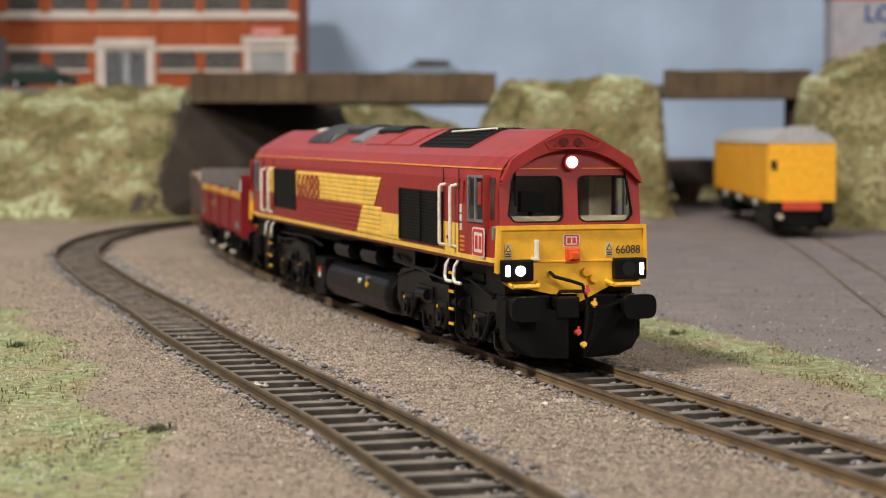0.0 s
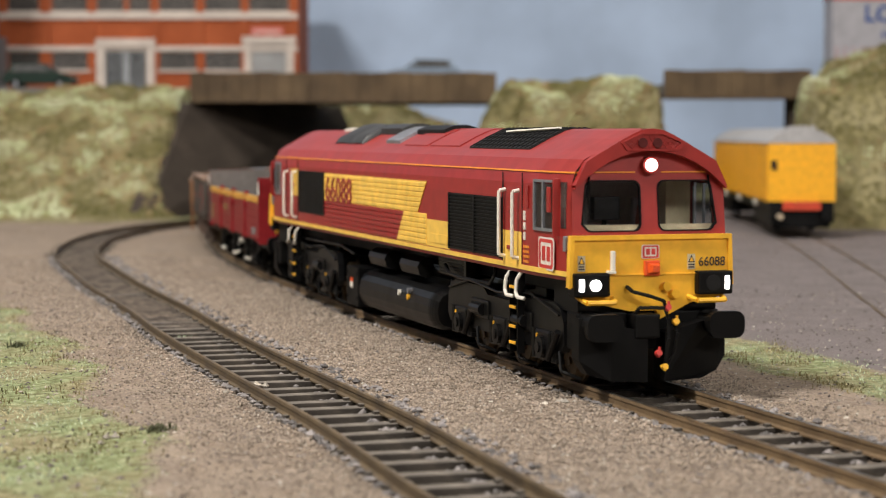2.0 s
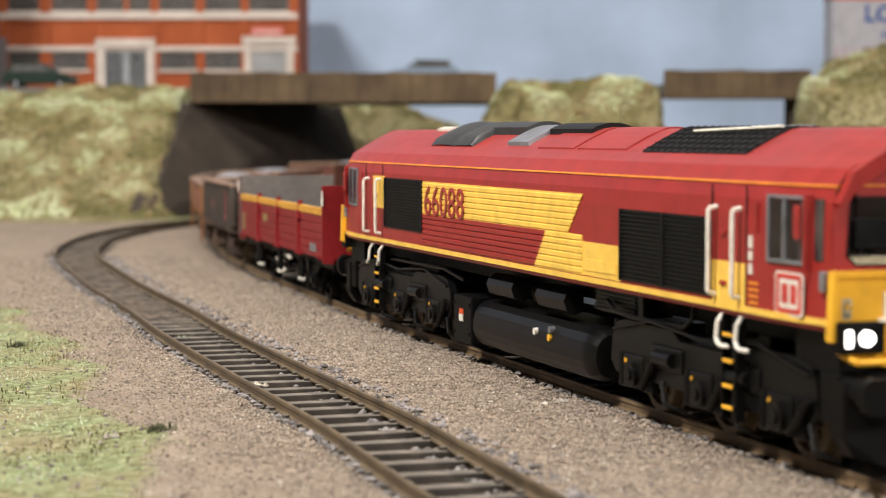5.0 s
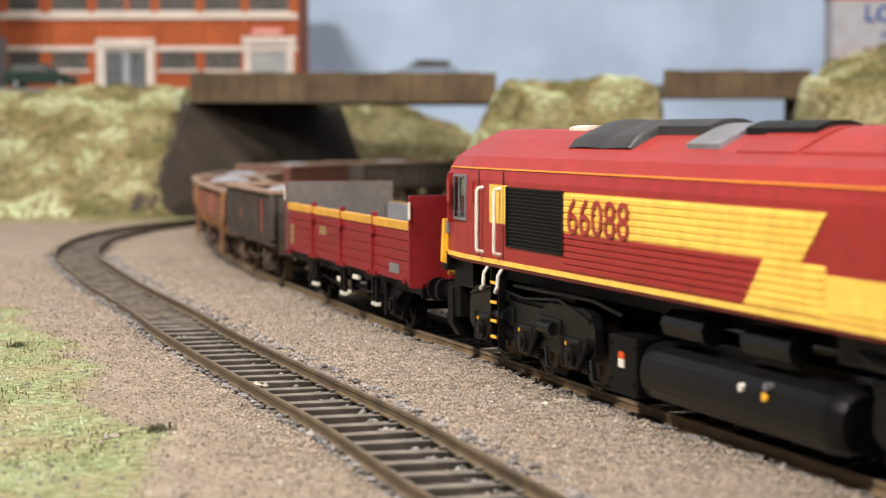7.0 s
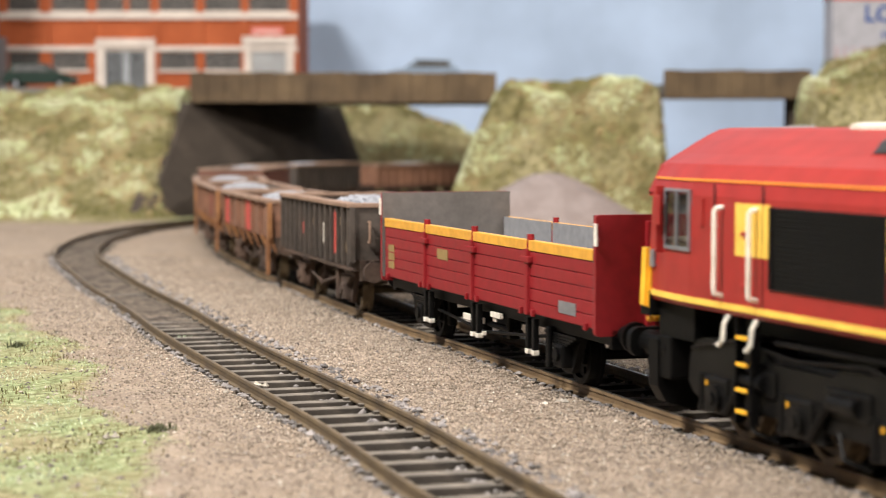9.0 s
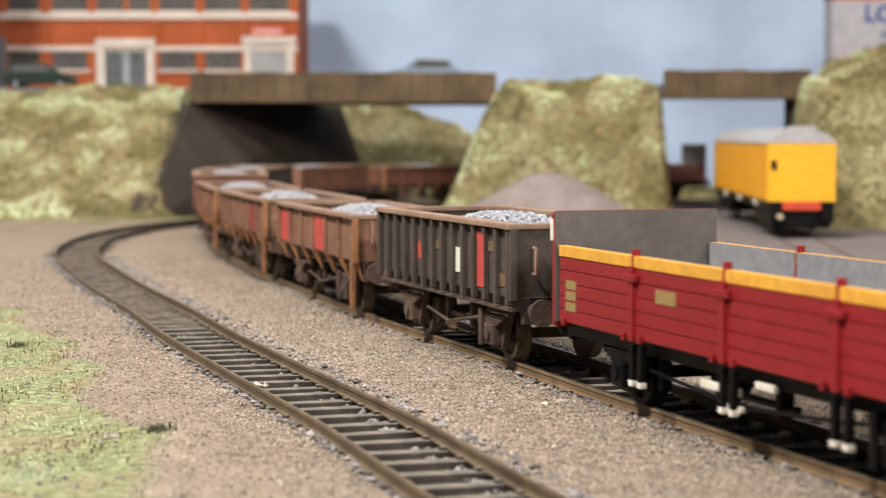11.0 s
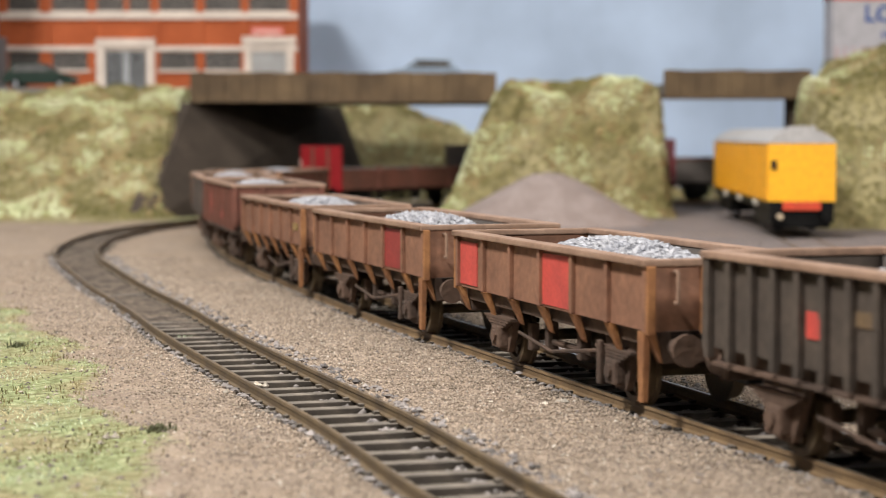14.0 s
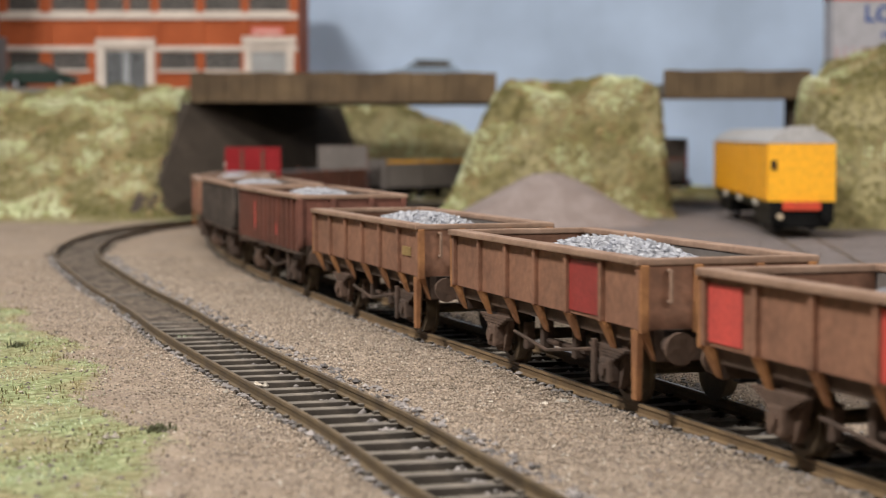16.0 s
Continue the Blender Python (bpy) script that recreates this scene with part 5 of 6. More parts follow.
def box_wagon(name, label, lead, wb, length, top, ribs, body_mat, rim_mat, patches, tall, seed, loaded=True):
    """An open wagon with ribbed steel sides, a rim, and a load of stone."""
    w = thing(name, label, "wagon", "wagons of the stone train")
    hl, bot = length / 2, 15.4
    for s in (-1, 1):
        bm = bmesh.new()
        box(bm, -hl + 0.4, hl - 0.4, *sorted((s * 15.0, s * 16.2)), bot, top - 0.6, 0.1)
        side = part("side", bm, body_mat, w)
        xs = [-hl + 1 + (length - 2) * i / ribs for i in range(ribs + 1)]
        for x in xs:
            bm = bmesh.new()
            if tall:
                box(bm, x - 0.75, x + 0.75, *sorted((s * 16.2, s * 17.5)), bot - 1.6, top - 1.4, 0.2)
            else:
                box(bm, x - 0.7, x + 0.7, *sorted((s * 16.2, s * 17.2)), bot + 0.1, top - 1.0, 0.15)
            part("rib", bm, body_mat, side)
            if not tall:
                bm = bmesh.new()
                hexa(bm, [(x - 1.1, s * 13.9, 9.9), (x + 1.1, s * 13.9, 9.9), (x + 1.1, s * 14.3, 10.3), (x - 1.1, s * 14.3, 10.3)],
                     [(x - 1.1, s * 15.3, bot), (x + 1.1, s * 15.3, bot), (x + 1.1, s * 16.9, bot), (x - 1.1, s * 16.9, bot)])
                part("side_bracket", bm, M_RUST, side, "orange rusty bracket")
        bm = bmesh.new()
        box(bm, -hl, hl, *sorted((s * 14.4, s * 17.9)), top - 1.3, top, 0.35)
        part("rim", bm, rim_mat, side, "worn pale top rim")
        if tall:
            bm = bmesh.new()
            box(bm, -hl, hl, *sorted((s * 15, s * 16.6)), bot - 2.9, bot - 2.2, 0.15)
            part("lower_rail", bm, M_GRIMYFRAME, side)
        bm = bmesh.new()
        box(bm, -hl + 1, hl - 1, *sorted((s * 14.7, s * 14.95)), bot, top - 1.4)
        part("inner_lining", bm, M_INSIDE, side)
    for e in (-1, 1):
        bm = bmesh.new()
        box(bm, *sorted((e * (hl - 0.2), e * (hl - 1.4))), -16.2, 16.2, bot, top - 0.6, 0.1)
        end = part("end_panel", bm, body_mat, w)
        bm = bmesh.new()
        box(bm, *sorted((e * (hl + 0.5), e * (hl - 2.2))), -17.9, 17.9, top - 1.35, top - 0.05, 0.35)
        part("rim", bm, rim_mat, end)
        for y in (-16.4, -6, 6, 16.4):
            bm = bmesh.new()
            box(bm, *sorted((e * (hl - 0.3), e * (hl + 0.9))), y - 0.8, y + 0.8, bot - 0.5, top - 1.2, 0.2)
            part("end_post", bm, body_mat if tall else M_RUST, end)
        bm = bmesh.new()
        wire(bm, [(e * (hl + 0.4), -11.8, 26), (e * (hl + 1.7), -11.8, 26), (e * (hl + 1.7), -11.8, 20.5), (e * (hl + 0.4), -11.8, 20.5)], 0.4)
        part("grab_handle", bm, rim_mat, end)
        if not tall and e > 0:
            bm = bmesh.new()
            hexa(bm, [(e * (hl - 3), -17.2, 3), (e * (hl - 1), -17.2, 3), (e * (hl - 1), -16.2, 3), (e * (hl - 3), -16.2, 3)],
                 [(e * (hl - 3.5), -17.2, bot), (e * (hl - 0.6), -17.2, bot), (e * (hl - 0.6), -16.0, bot), (e * (hl - 3.5), -16.0, bot)])
            part("end_stay", bm, M_RUST, end, "orange rusty end stay")
    bay = (length - 2) / ribs
    for k0, k1, z0, z1, mat in patches:
        for s in (-1,):
            bm = bmesh.new()
            box(bm, -hl + 1 + bay * k0 + 0.75, -hl + 1 + bay * k1 - 0.75, s * 16.45, s * 16.15, z0 + 2.0, z1 + 2.2)
            part("paint_patch", bm, mat, w, "coloured paint patch")
            if tall and mat is P:
                x = -hl + 1 + bay * k1
                bm = bmesh.new()
                box(bm, x - 0.7, x + 0.7, s * 17.56, s * 17.3, z0 + 2.4, min(z1 + 1.6, top - 1.8))
                part("paint_patch", bm, mat, w, "coloured paint patch")
    if loaded:
        stone_load(w, -hl * 0.55, hl * 0.62, 13.4, top - 5.5 if not tall else top - 5.5, top + (0.2 if not tall else -0.2), seed)
    running_gear(w, wb, length, M_GRIMYFRAME, "rust", 15.4)
    TRAIN.append((w, lead, lead + wb))
    return w


def dropside_wagon(label, lead, wb, length, body_mat, stripe_mat, end_mat=None, top=28.4, end_top=35.0):
    """A long open wagon with four drop doors a side and tall steel ends."""
    w = thing("dropside_wagon", label, "wagon", "wagons of the stone train")
    hl, bot = length / 2, 13.5
    bay, pitch = (length - 4) / 4, (top - bot - 2.3) / 5
    for s in (-1, 1):
        for k in range(4):
            x0, x1 = -hl + 2 + bay * k + 0.5, -hl + 2 + bay * (k + 1) - 0.5
            bm = bmesh.new()
            box(bm, x0, x1, *sorted((s * 15.5, s * 16.5)), bot, top - 2)
            door = part("drop_door", bm, body_mat, w, "planked drop door")
            for q in range(5):
                bm = bmesh.new()
                box(bm, x0, x1, *sorted((s * 16.45, s * 16.9)), bot + 0.2 + q * pitch, bot + 0.05 + (q + 1) * pitch, 0.14)
                part("plank", bm, body_mat, door)
            bm = bmesh.new()
            box(bm, x0, x1, *sorted((s * 15.5, s * 17.1)), top - 2.1, top, 0.15)
            part("top_plank", bm, stripe_mat, door, "ochre top plank")
            bm = bmesh.new()
            box(bm, x0, x1, *sorted((s * 15.3, s * 15.5)), bot, top)
            part("door_inside", bm, M_PALEINSIDE, door)
            for x in (x0 + 3, x1 - 3):
                bm = bmesh.new()
                box(bm, x - 0.6, x + 0.6, *sorted((s * 16.8, s * 17.6)), bot - 0.4, bot + 1.0, 0.2)
                part("hinge", bm, body_mat, door)
        for k in range(1, 4):
            x = -hl + 2 + bay * k
            bm = bmesh.new()
            box(bm, x - 0.9, x + 0.9, *sorted((s * 15.4, s * 17.6)), bot - 0.3, top - 1.8, 0.25)
            box(bm, x - 2.6, x + 2.6, *sorted((s * 16.8, s * 17.9)), top - 4.6, top - 3.2, 0.3)
            rod(bm, (x, s * 16.4, top - 2), (x, s * 16.4, top + 1.2), 0.8, 8)
            part("stanchion", bm, body_mat, w)
        for k in range(1, 4):
            x = -hl + 2 + bay * k
            for d in (-1.8, 1.8):
                bm = bmesh.new()
                box(bm, x + d - 0.7, x + d + 0.7, *sorted((s * 15.4, s * 16.6)), 5.8, 12.5, 0.2)
                bang = part("door_stop", bm, M_BLACK, w)
                bm = bmesh.new()
                box(bm, x + d - 0.75, x + d + 0.75, *sorted((s * 15.3, s * 16.7)), 5.0, 6.1, 0.2)
                part("white_tip", bm, M_WHITEPAINT, bang, "white painted tip")
    for e in (-1, 1):
        bm = bmesh.new()
        prof = round_rect(-17.4, 17.4, 12.4, end_top, 0.7)
        hexa(bm, [(e * hl, *p) for p in prof], [(e * (hl - 1.2), *p) for p in prof])
        end = part("end_panel", bm, end_mat or body_mat, w, "tall steel end panel")
        bm = bmesh.new()
        box(bm, *sorted((e * (hl - 1.25), e * (hl - 1.45))), -17.35, 17.35, bot, end_top - 0.05)
        part("end_inside", bm, M_INSIDE, end)
        for y in (-6.5, 6.5):
            bm = bmesh.new()
            box(bm, *sorted((e * (hl - 0.2), e * (hl + 1.0))), y - 1, y + 1, 12.8, end_top - 1.2, 0.3)
            part("end_post", bm, body_mat, end)
            bm = bmesh.new()
            rod(bm, (e * hl, y * 0.85, 22.5), (e * (hl + 1.3), y * 0.85, 22.5), 1.5, 12)
            part("end_eyelet", bm, M_STEEL, end)
        bm = bmesh.new()
        box(bm, e * hl - 0.6, e * hl + 0.6, -17.62, -17.3, 29.2, 33.4)
        part("data_label", bm, M_WHITEPAINT, end)
    bm = bmesh.new()
    box(bm, hl - 20, hl - 11, -17.05, -16.8, 15.2, 17.6)
    part("data_label", bm, M_STEEL, w)
    for q in range(3):
        bm = bmesh.new()
        box(bm, -hl + 6, -hl + 11, -17.05, -16.8, 16.0 + q * 2.1, 17.7 + q * 2.1)
        part("data_label", bm, M_DULLYELLOW, w)
    bm = bmesh.new()
    box(bm, -hl + 47, -hl + 55, -17.05, -16.8, 20.8, 23.2)
    part("data_label", bm, M_DULLYELLOW, w)
    bm = bmesh.new()
    box(bm, -12, 2, -15.2, -14.6, 8.0, 9.4, 0.2)
    part("brake_handle", bm, M_WHITEPAINT, w)
    bm = bmesh.new()
    box(bm, 8, 14, -15.6, -14.6, 10.2, 11.4, 0.2)
    part("brake_handle", bm, M_WHITEPAINT, w)
    bm = bmesh.new()
    box(bm, -4, 3, -15.6, -14.6, 5.6, 6.6, 0.2)
    part("brake_handle", bm, M_WHITEPAINT, w)
    bm = bmesh.new()
    box(bm, -hl + 1, hl - 1, -15.4, 15.4, 13.5, 14.2)
    part("deck_floor", bm, M_PALEINSIDE, w)
    running_gear(w, wb, length, M_BLACK, "black")
    TRAIN.append((w, lead, lead + wb))
    return w


dropside_wagon("crimson dropside wagon with ochre top planks and tall ends", 272.5, 94, 145.5, M_WAGONRED, M_STRIPE)
P = M_PATCHRED
box_wagon("box_wagon", "grimy dark ribbed box wagon loaded with pale stone", 439, 60, 98, 31.2, 13, M_GREYBROWN, M_RIM,
          [(4.1, 4.9, 18, 21.8, P), (8, 9, 16.6, 22.0, M_WHITEPAINT), (10, 11, 14.4, 26.5, P), (11, 12, 22.6, 24.6, M_OLDLABEL), (12, 13, 15.5, 18, M_OLDLABEL), (6, 7, 21, 23, M_OLDLABEL)], True, 1)
box_wagon("box_wagon", "rusty brown low box wagon with two red patches", 561.5, 65, 108, 28.2, 6, M_RUSTBROWN, M_RIM,
          [(0, 0.75, 14.2, 23.6, P), (3, 4, 14.0, 24.0, P)], False, 2)
box_wagon("box_wagon", "rusty brown low box wagon with one red patch", 692.5, 65, 108, 28.2, 6, M_RUSTBROWN, M_RIM, [(4, 5, 14.2, 23.8, M_PATCHDARK)], False, 3)
box_wagon("box_wagon", "rusty brown low box wagon without patches", 823.5, 65, 106, 28.2, 6, M_RUSTBROWN, M_RIM, [(5.1, 5.6, 18, 20, M_DULLYELLOW)], False, 4)
box_wagon("box_wagon", "red brown ribbed box wagon with orange red patches", 957, 64, 106, 31.2, 13, M_REDBROWN, M_RIM,
          [(3, 4, 15, 25, P), (8, 9, 15, 19, P)], True, 5)
box_wagon("box_wagon", "dark grimy ribbed box wagon loaded with stone", 1090, 64, 106, 31.2, 13, M_GREYBROWN, M_RIM, [(6, 7, 16, 23, M_WHITEPAINT)], True, 6)
box_wagon("box_wagon", "rusty brown box wagon on the tight curve", 1224, 64, 106, 29.6, 13, M_RUSTBROWN, M_RIM, [(4, 5, 15, 22, P)], True, 7)
box_wagon("box_wagon", "dark brown low box wagon carrying stone", 1358, 65, 106, 28.2, 6, M_REDBROWN, M_RIM, [(2, 3, 14.2, 23.8, P)], False, 8)
# crimson sides take red brown here: shade below the bridge, put into the colour
dropside_wagon("empty crimson dropside wagon with tall ends, sides darkened for shade", 1498.5, 110, 157, M_REDBROWN, M_REDBROWN, M_WAGONRED, 27.0, 42.0)
dropside_wagon("grey dropside wagon with yellow top planks", 1679, 92, 132, M_INSIDE, M_STRIPE, None, 32.0, 33.0)
TAILWAGON = dropside_wagon("dark dropside wagon at the tail with a red bulkhead", 1822, 94, 136, M_INSIDE, M_REDBROWN, M_WAGONRED, 32.0, 46.0)
hood = bmesh.new()
box(hood, -66, -44, -14.5, 14.5, 14.3, 46.5, 0.8)
part("tail_hood", hood, M_GREYBROWN, TAILWAGON, "grimy grey hood over the tail")
# ---- the yard: yellow van, heap; the road above: factory, cars, trailer ----
M_VANYELLOW = material("bright_yellow_van_paint", (0.93, 0.44, 0.008), 0.5, 0, (0.88, 0.41, 0.008), 40)
M_ROOFGREY = material("light_grey_roof", (0.46, 0.45, 0.45), 0.6, 0, (0.38, 0.37, 0.37), 60)
M_BUFFRED = material("red_buffer_beam", (0.62, 0.06, 0.02), 0.5)
M_BRONZE = material("pale_brass", (0.62, 0.50, 0.36), 0.4, 0.3)


def build_van():
    van = thing("yellow_rail_van", "bright yellow parcels van with a pale grey roof", "rail van")
    L = 272.0
    prof = [(-17, 15.8), (-17, 44.5), (-16.4, 46.0), (16.4, 46.0), (17, 44.5), (17, 15.8)]
    bm = bmesh.new()
    prism_x(bm, prof, -L / 2, L / 2)
    part("body", bm, M_VANYELLOW, van)
    bm = bmesh.new()
    arc = [(-17.6 + 35.2 * i / 12, 45.4 + 7.6 * (1 - (abs(i - 6) / 6) ** 2.3)) for i in range(13)]
    prism_x(bm, arc + [(17.6, 45.2), (-17.6, 45.2)], -L / 2 - 0.5, L / 2 + 0.5)
    part("roof", bm, M_ROOFGREY, van, "pale grey arched roof")
    for k in range(5):
        bm = bmesh.new()
        rod(bm, (L / 2 - 6 - 14 * k, 6 - 2 * k % 5, 51.5), (L / 2 - 6 - 14 * k, 6 - 2 * k % 5, 54), 1.6, 8)
        part("roof_vent", bm, M_ROOFGREY, van)
    for k in range(10):
        for s in (-1, 1):
            x = -L / 2 + 14 + 27 * k
            bm = bmesh.new()
            box(bm, x - 8, x + 8, *sorted((s * 17, s * 17.5)), 17, 43, 0.2)
            part("side_door", bm, M_VANYELLOW, van)
    bm = bmesh.new()
    box(bm, L / 2, L / 2 + 0.4, -15.4, -12.4, 31.5, 36.5, 0.2)
    part("end_window", bm, M_GRILLE, van)
    bm = bmesh.new()
    box(bm, L / 2 - 1, L / 2 + 2, -9.5, 9.5, 11.4, 15.7, 0.3)
    part("buffer_beam", bm, M_BUFFRED, van, "red buffer beam")
    bm = bmesh.new()
    box(bm, -L / 2, L / 2 - 1.2, -15, 15, 11, 15.8, 0.3)
    for c in (-90, 90):
        box(bm, c - 30, c + 30, -14.5, 14.5, 3, 10.8, 0.5)
    box(bm, L / 2 - 20, L / 2 - 1.5, -14.6, 14.6, 2.5, 11.0, 0.5)
    box(bm, L / 2, L / 2 + 1.5, -16, -9.6, 5, 15.4, 0.4)
    box(bm, L / 2, L / 2 + 1.5, 9.6, 16, 5, 15.4, 0.4)
    part("underframe", bm, M_BLACK, van)
    for y in (-11.2, 11.2):
        bm = bmesh.new()
        rod(bm, (L / 2, y, 8.4), (L / 2 + 6, y, 8.4), 1.5, 12)
        part("buffer", bm, M_BRONZE if y < 0 else M_BLACK, van)
    for x in (-70, 5, 80):
        bm = bmesh.new()
        rod(bm, (x, -15, 13.8), (x, -17.4, 13.8), 1.9, 10)
        part("grey_cylinder", bm, M_WHITEPAINT, van)
    for ax in (-110, -72, 72, 110):
        wheelset(van, 6.4, ax, M_BLACK)
    a, b = Vector((180.5, 962)), Vector((192, 1236))
    m = (a + b) / 2
    van.matrix_basis = at(m.x, m.y, 0, math.degrees(math.atan2(a.y - b.y, a.x - b.x)))


build_van()
M_HEAP = material("grey_sand_heap", (0.25, 0.20, 0.185), 0.95, 0, (0.31, 0.255, 0.24), 90, 0.7, fine=0.15)


def build_heap():
    bm = bmesh.new()
    n, m = 40, 14
    rows = []
    for j in range(m + 1):
        q = j / m
        row = []
        for i in range(n):
            a = 2 * math.pi * i / n
            r = 1 + 0.06 * noise.noise(Vector((math.cos(a) * 2, math.sin(a) * 2, q * 2)))
            x, y = 62 + 64 * q * r * math.cos(a), 1128 + 56 * q * r * math.sin(a)
            z = -3.5 + 33 * (1 - q ** 1.15) * (1 - 0.06 * (q < 0.1)) + 0.8 * noise.noise(Vector((x * 0.1, y * 0.1, 2)))
            row.append(bm.verts.new((x, y, z)))
        rows.append(row)
    for a, b in zip(rows[:-1], rows[1:]):
        for i in range(n):
            bm.faces.new((a[i], a[(i + 1) % n], b[(i + 1) % n], b[i]))
    bm.faces.new(rows[0])
    tagged(part("heap_of_sand", bm, M_HEAP, smooth=True), "conical heap of grey sand beside the track", "heap")


build_heap()
M_WINGLASS = material("old_window_glass", (0.03, 0.029, 0.029), 0.5, 0, (0.07, 0.066, 0.063), 90, spec=0.25)
M_DARKPANE = material("dark_door_glass", (0.018, 0.018, 0.02), 0.4, 0, (0.035, 0.034, 0.034), 60, spec=0.2)
M_SHUTTER = material("grey_roller_shutter", (0.36, 0.36, 0.36), 0.6, 0, (0.32, 0.32, 0.32), 40)
M_FADEDRED = material("faded_red_sign", (0.70, 0.16, 0.13), 0.6)
M_GLAZEBAR = material("grey_glazing_bar", (0.30, 0.26, 0.23), 0.6)
M_DOORGREY = material("grey_door_frame", (0.40, 0.42, 0.44), 0.5)


def build_factory():
    """Two storeys of orange brick with stone bands, metal windows, a glazed entrance and a shutter."""
    f = thing("factory", "two storey orange brick factory with cream stone bands", "building")
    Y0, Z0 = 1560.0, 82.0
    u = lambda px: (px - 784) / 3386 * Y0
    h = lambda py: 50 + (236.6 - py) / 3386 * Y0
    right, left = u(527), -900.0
    bm = bmesh.new()
    box(bm, left, right, Y0, Y0 + 130, Z0, 178, 0.3)
    part("wall", bm, M_BRICK, f, "orange brick wall")
    bm = bmesh.new()
    box(bm, left - 2, right + 2, Y0 - 2, Y0 + 132, 178.2, 183, 0.5)
    part("roof_edge", bm, M_WHITE, f)
    for py0, py1 in ((36, 25), (92, 83)):
        bm = bmesh.new()
        box(bm, left, right + 0.8, Y0 - 2.9, Y0 + 0.2, h(py0), h(py1), 0.3)
        part("stone_band", bm, M_WHITE, f, "cream stone band")
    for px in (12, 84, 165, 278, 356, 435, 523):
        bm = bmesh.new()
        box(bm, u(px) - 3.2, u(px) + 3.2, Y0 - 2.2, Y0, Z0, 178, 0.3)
        part("pilaster", bm, M_BRICK, f)

    def window(px0, px1, py0, py1, cols, rows):
        x0, x1, z0, z1 = u(px0), u(px1), h(py0), h(py1)
        b = bmesh.new()
        box(b, x0, x1, Y0 - 0.6, Y0 - 0.1, z0, z1)
        win = part("window", b, M_WINGLASS, f, "metal framed factory window")
        for i in range(cols + 1):
            x = x0 + (x1 - x0) * i / cols
            b = bmesh.new()
            box(b, x - 0.25, x + 0.25, Y0 - 1.1, Y0 - 0.5, z0, z1)
            part("glazing_bar", b, M_GLAZEBAR, win)
        for i in range(rows + 1):
            z = z0 + (z1 - z0) * i / rows
            b = bmesh.new()
            box(b, x0, x1, Y0 - 1.1, Y0 - 0.5, z - 0.2, z + 0.2)
            part("glazing_bar", b, M_GLAZEBAR, win)
        b = bmesh.new()
        box(b, x0 - 1.5, x1 + 1.5, Y0 - 2.4, Y0 - 0.1, z0 - 2.2, z0, 0.3)
        part("window_sill", b, M_WHITE, win)

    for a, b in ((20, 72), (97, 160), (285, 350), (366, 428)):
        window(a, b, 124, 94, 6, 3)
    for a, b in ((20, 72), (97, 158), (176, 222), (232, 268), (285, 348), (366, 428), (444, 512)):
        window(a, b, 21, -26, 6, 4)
    bm = bmesh.new()
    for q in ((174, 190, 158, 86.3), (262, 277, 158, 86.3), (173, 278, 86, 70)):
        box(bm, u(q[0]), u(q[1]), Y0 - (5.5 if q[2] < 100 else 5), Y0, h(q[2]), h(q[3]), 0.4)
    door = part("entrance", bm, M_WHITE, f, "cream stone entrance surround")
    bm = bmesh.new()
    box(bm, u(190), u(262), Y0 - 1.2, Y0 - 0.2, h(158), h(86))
    part("door_glass", bm, M_DARKPANE, door)
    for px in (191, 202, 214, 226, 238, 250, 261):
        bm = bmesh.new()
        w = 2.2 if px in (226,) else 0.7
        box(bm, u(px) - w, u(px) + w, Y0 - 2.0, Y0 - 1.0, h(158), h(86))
        part("door_frame", bm, M_DOORGREY, door)
    bm = bmesh.new()
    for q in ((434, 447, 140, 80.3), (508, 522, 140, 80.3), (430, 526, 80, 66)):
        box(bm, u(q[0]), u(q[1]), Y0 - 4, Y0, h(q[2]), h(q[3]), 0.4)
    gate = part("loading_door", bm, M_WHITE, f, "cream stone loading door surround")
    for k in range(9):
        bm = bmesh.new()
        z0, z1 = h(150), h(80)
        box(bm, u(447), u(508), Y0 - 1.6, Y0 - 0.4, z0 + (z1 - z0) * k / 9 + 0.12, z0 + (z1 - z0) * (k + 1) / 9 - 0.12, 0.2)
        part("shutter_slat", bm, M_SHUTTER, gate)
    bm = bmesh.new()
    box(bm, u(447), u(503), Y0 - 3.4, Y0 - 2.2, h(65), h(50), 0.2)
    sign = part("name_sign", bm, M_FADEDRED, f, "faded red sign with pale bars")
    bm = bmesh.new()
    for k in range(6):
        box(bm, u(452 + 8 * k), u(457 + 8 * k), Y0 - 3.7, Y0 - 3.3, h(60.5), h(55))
    part("sign_bar", bm, M_WHITE, sign)


build_factory()
M_SHEDGREY = material("grey_rendered_wall", (0.22, 0.21, 0.22), 0.8, 0, (0.18, 0.175, 0.18), 40)


def build_depot():
    d = thing("grey_depot", "tall grey rendered depot beside the brick factory", "building")
    bm = bmesh.new()
    box(bm, -460, -347, 1440, 1500, 83, 215, 0.4)
    part("wall", bm, M_SHEDGREY, d)
    bm = bmesh.new()
    box(bm, -462, -345.5, 1438, 1502, 215.2, 219, 0.4)
    part("roof", bm, M_GREYROAD, d)
    bm = bmesh.new()
    box(bm, -346.8, -339.5, 1452, 1496, 83, 124, 0.4)
    part("porch", bm, M_SHEDGREY, d)


build_depot()


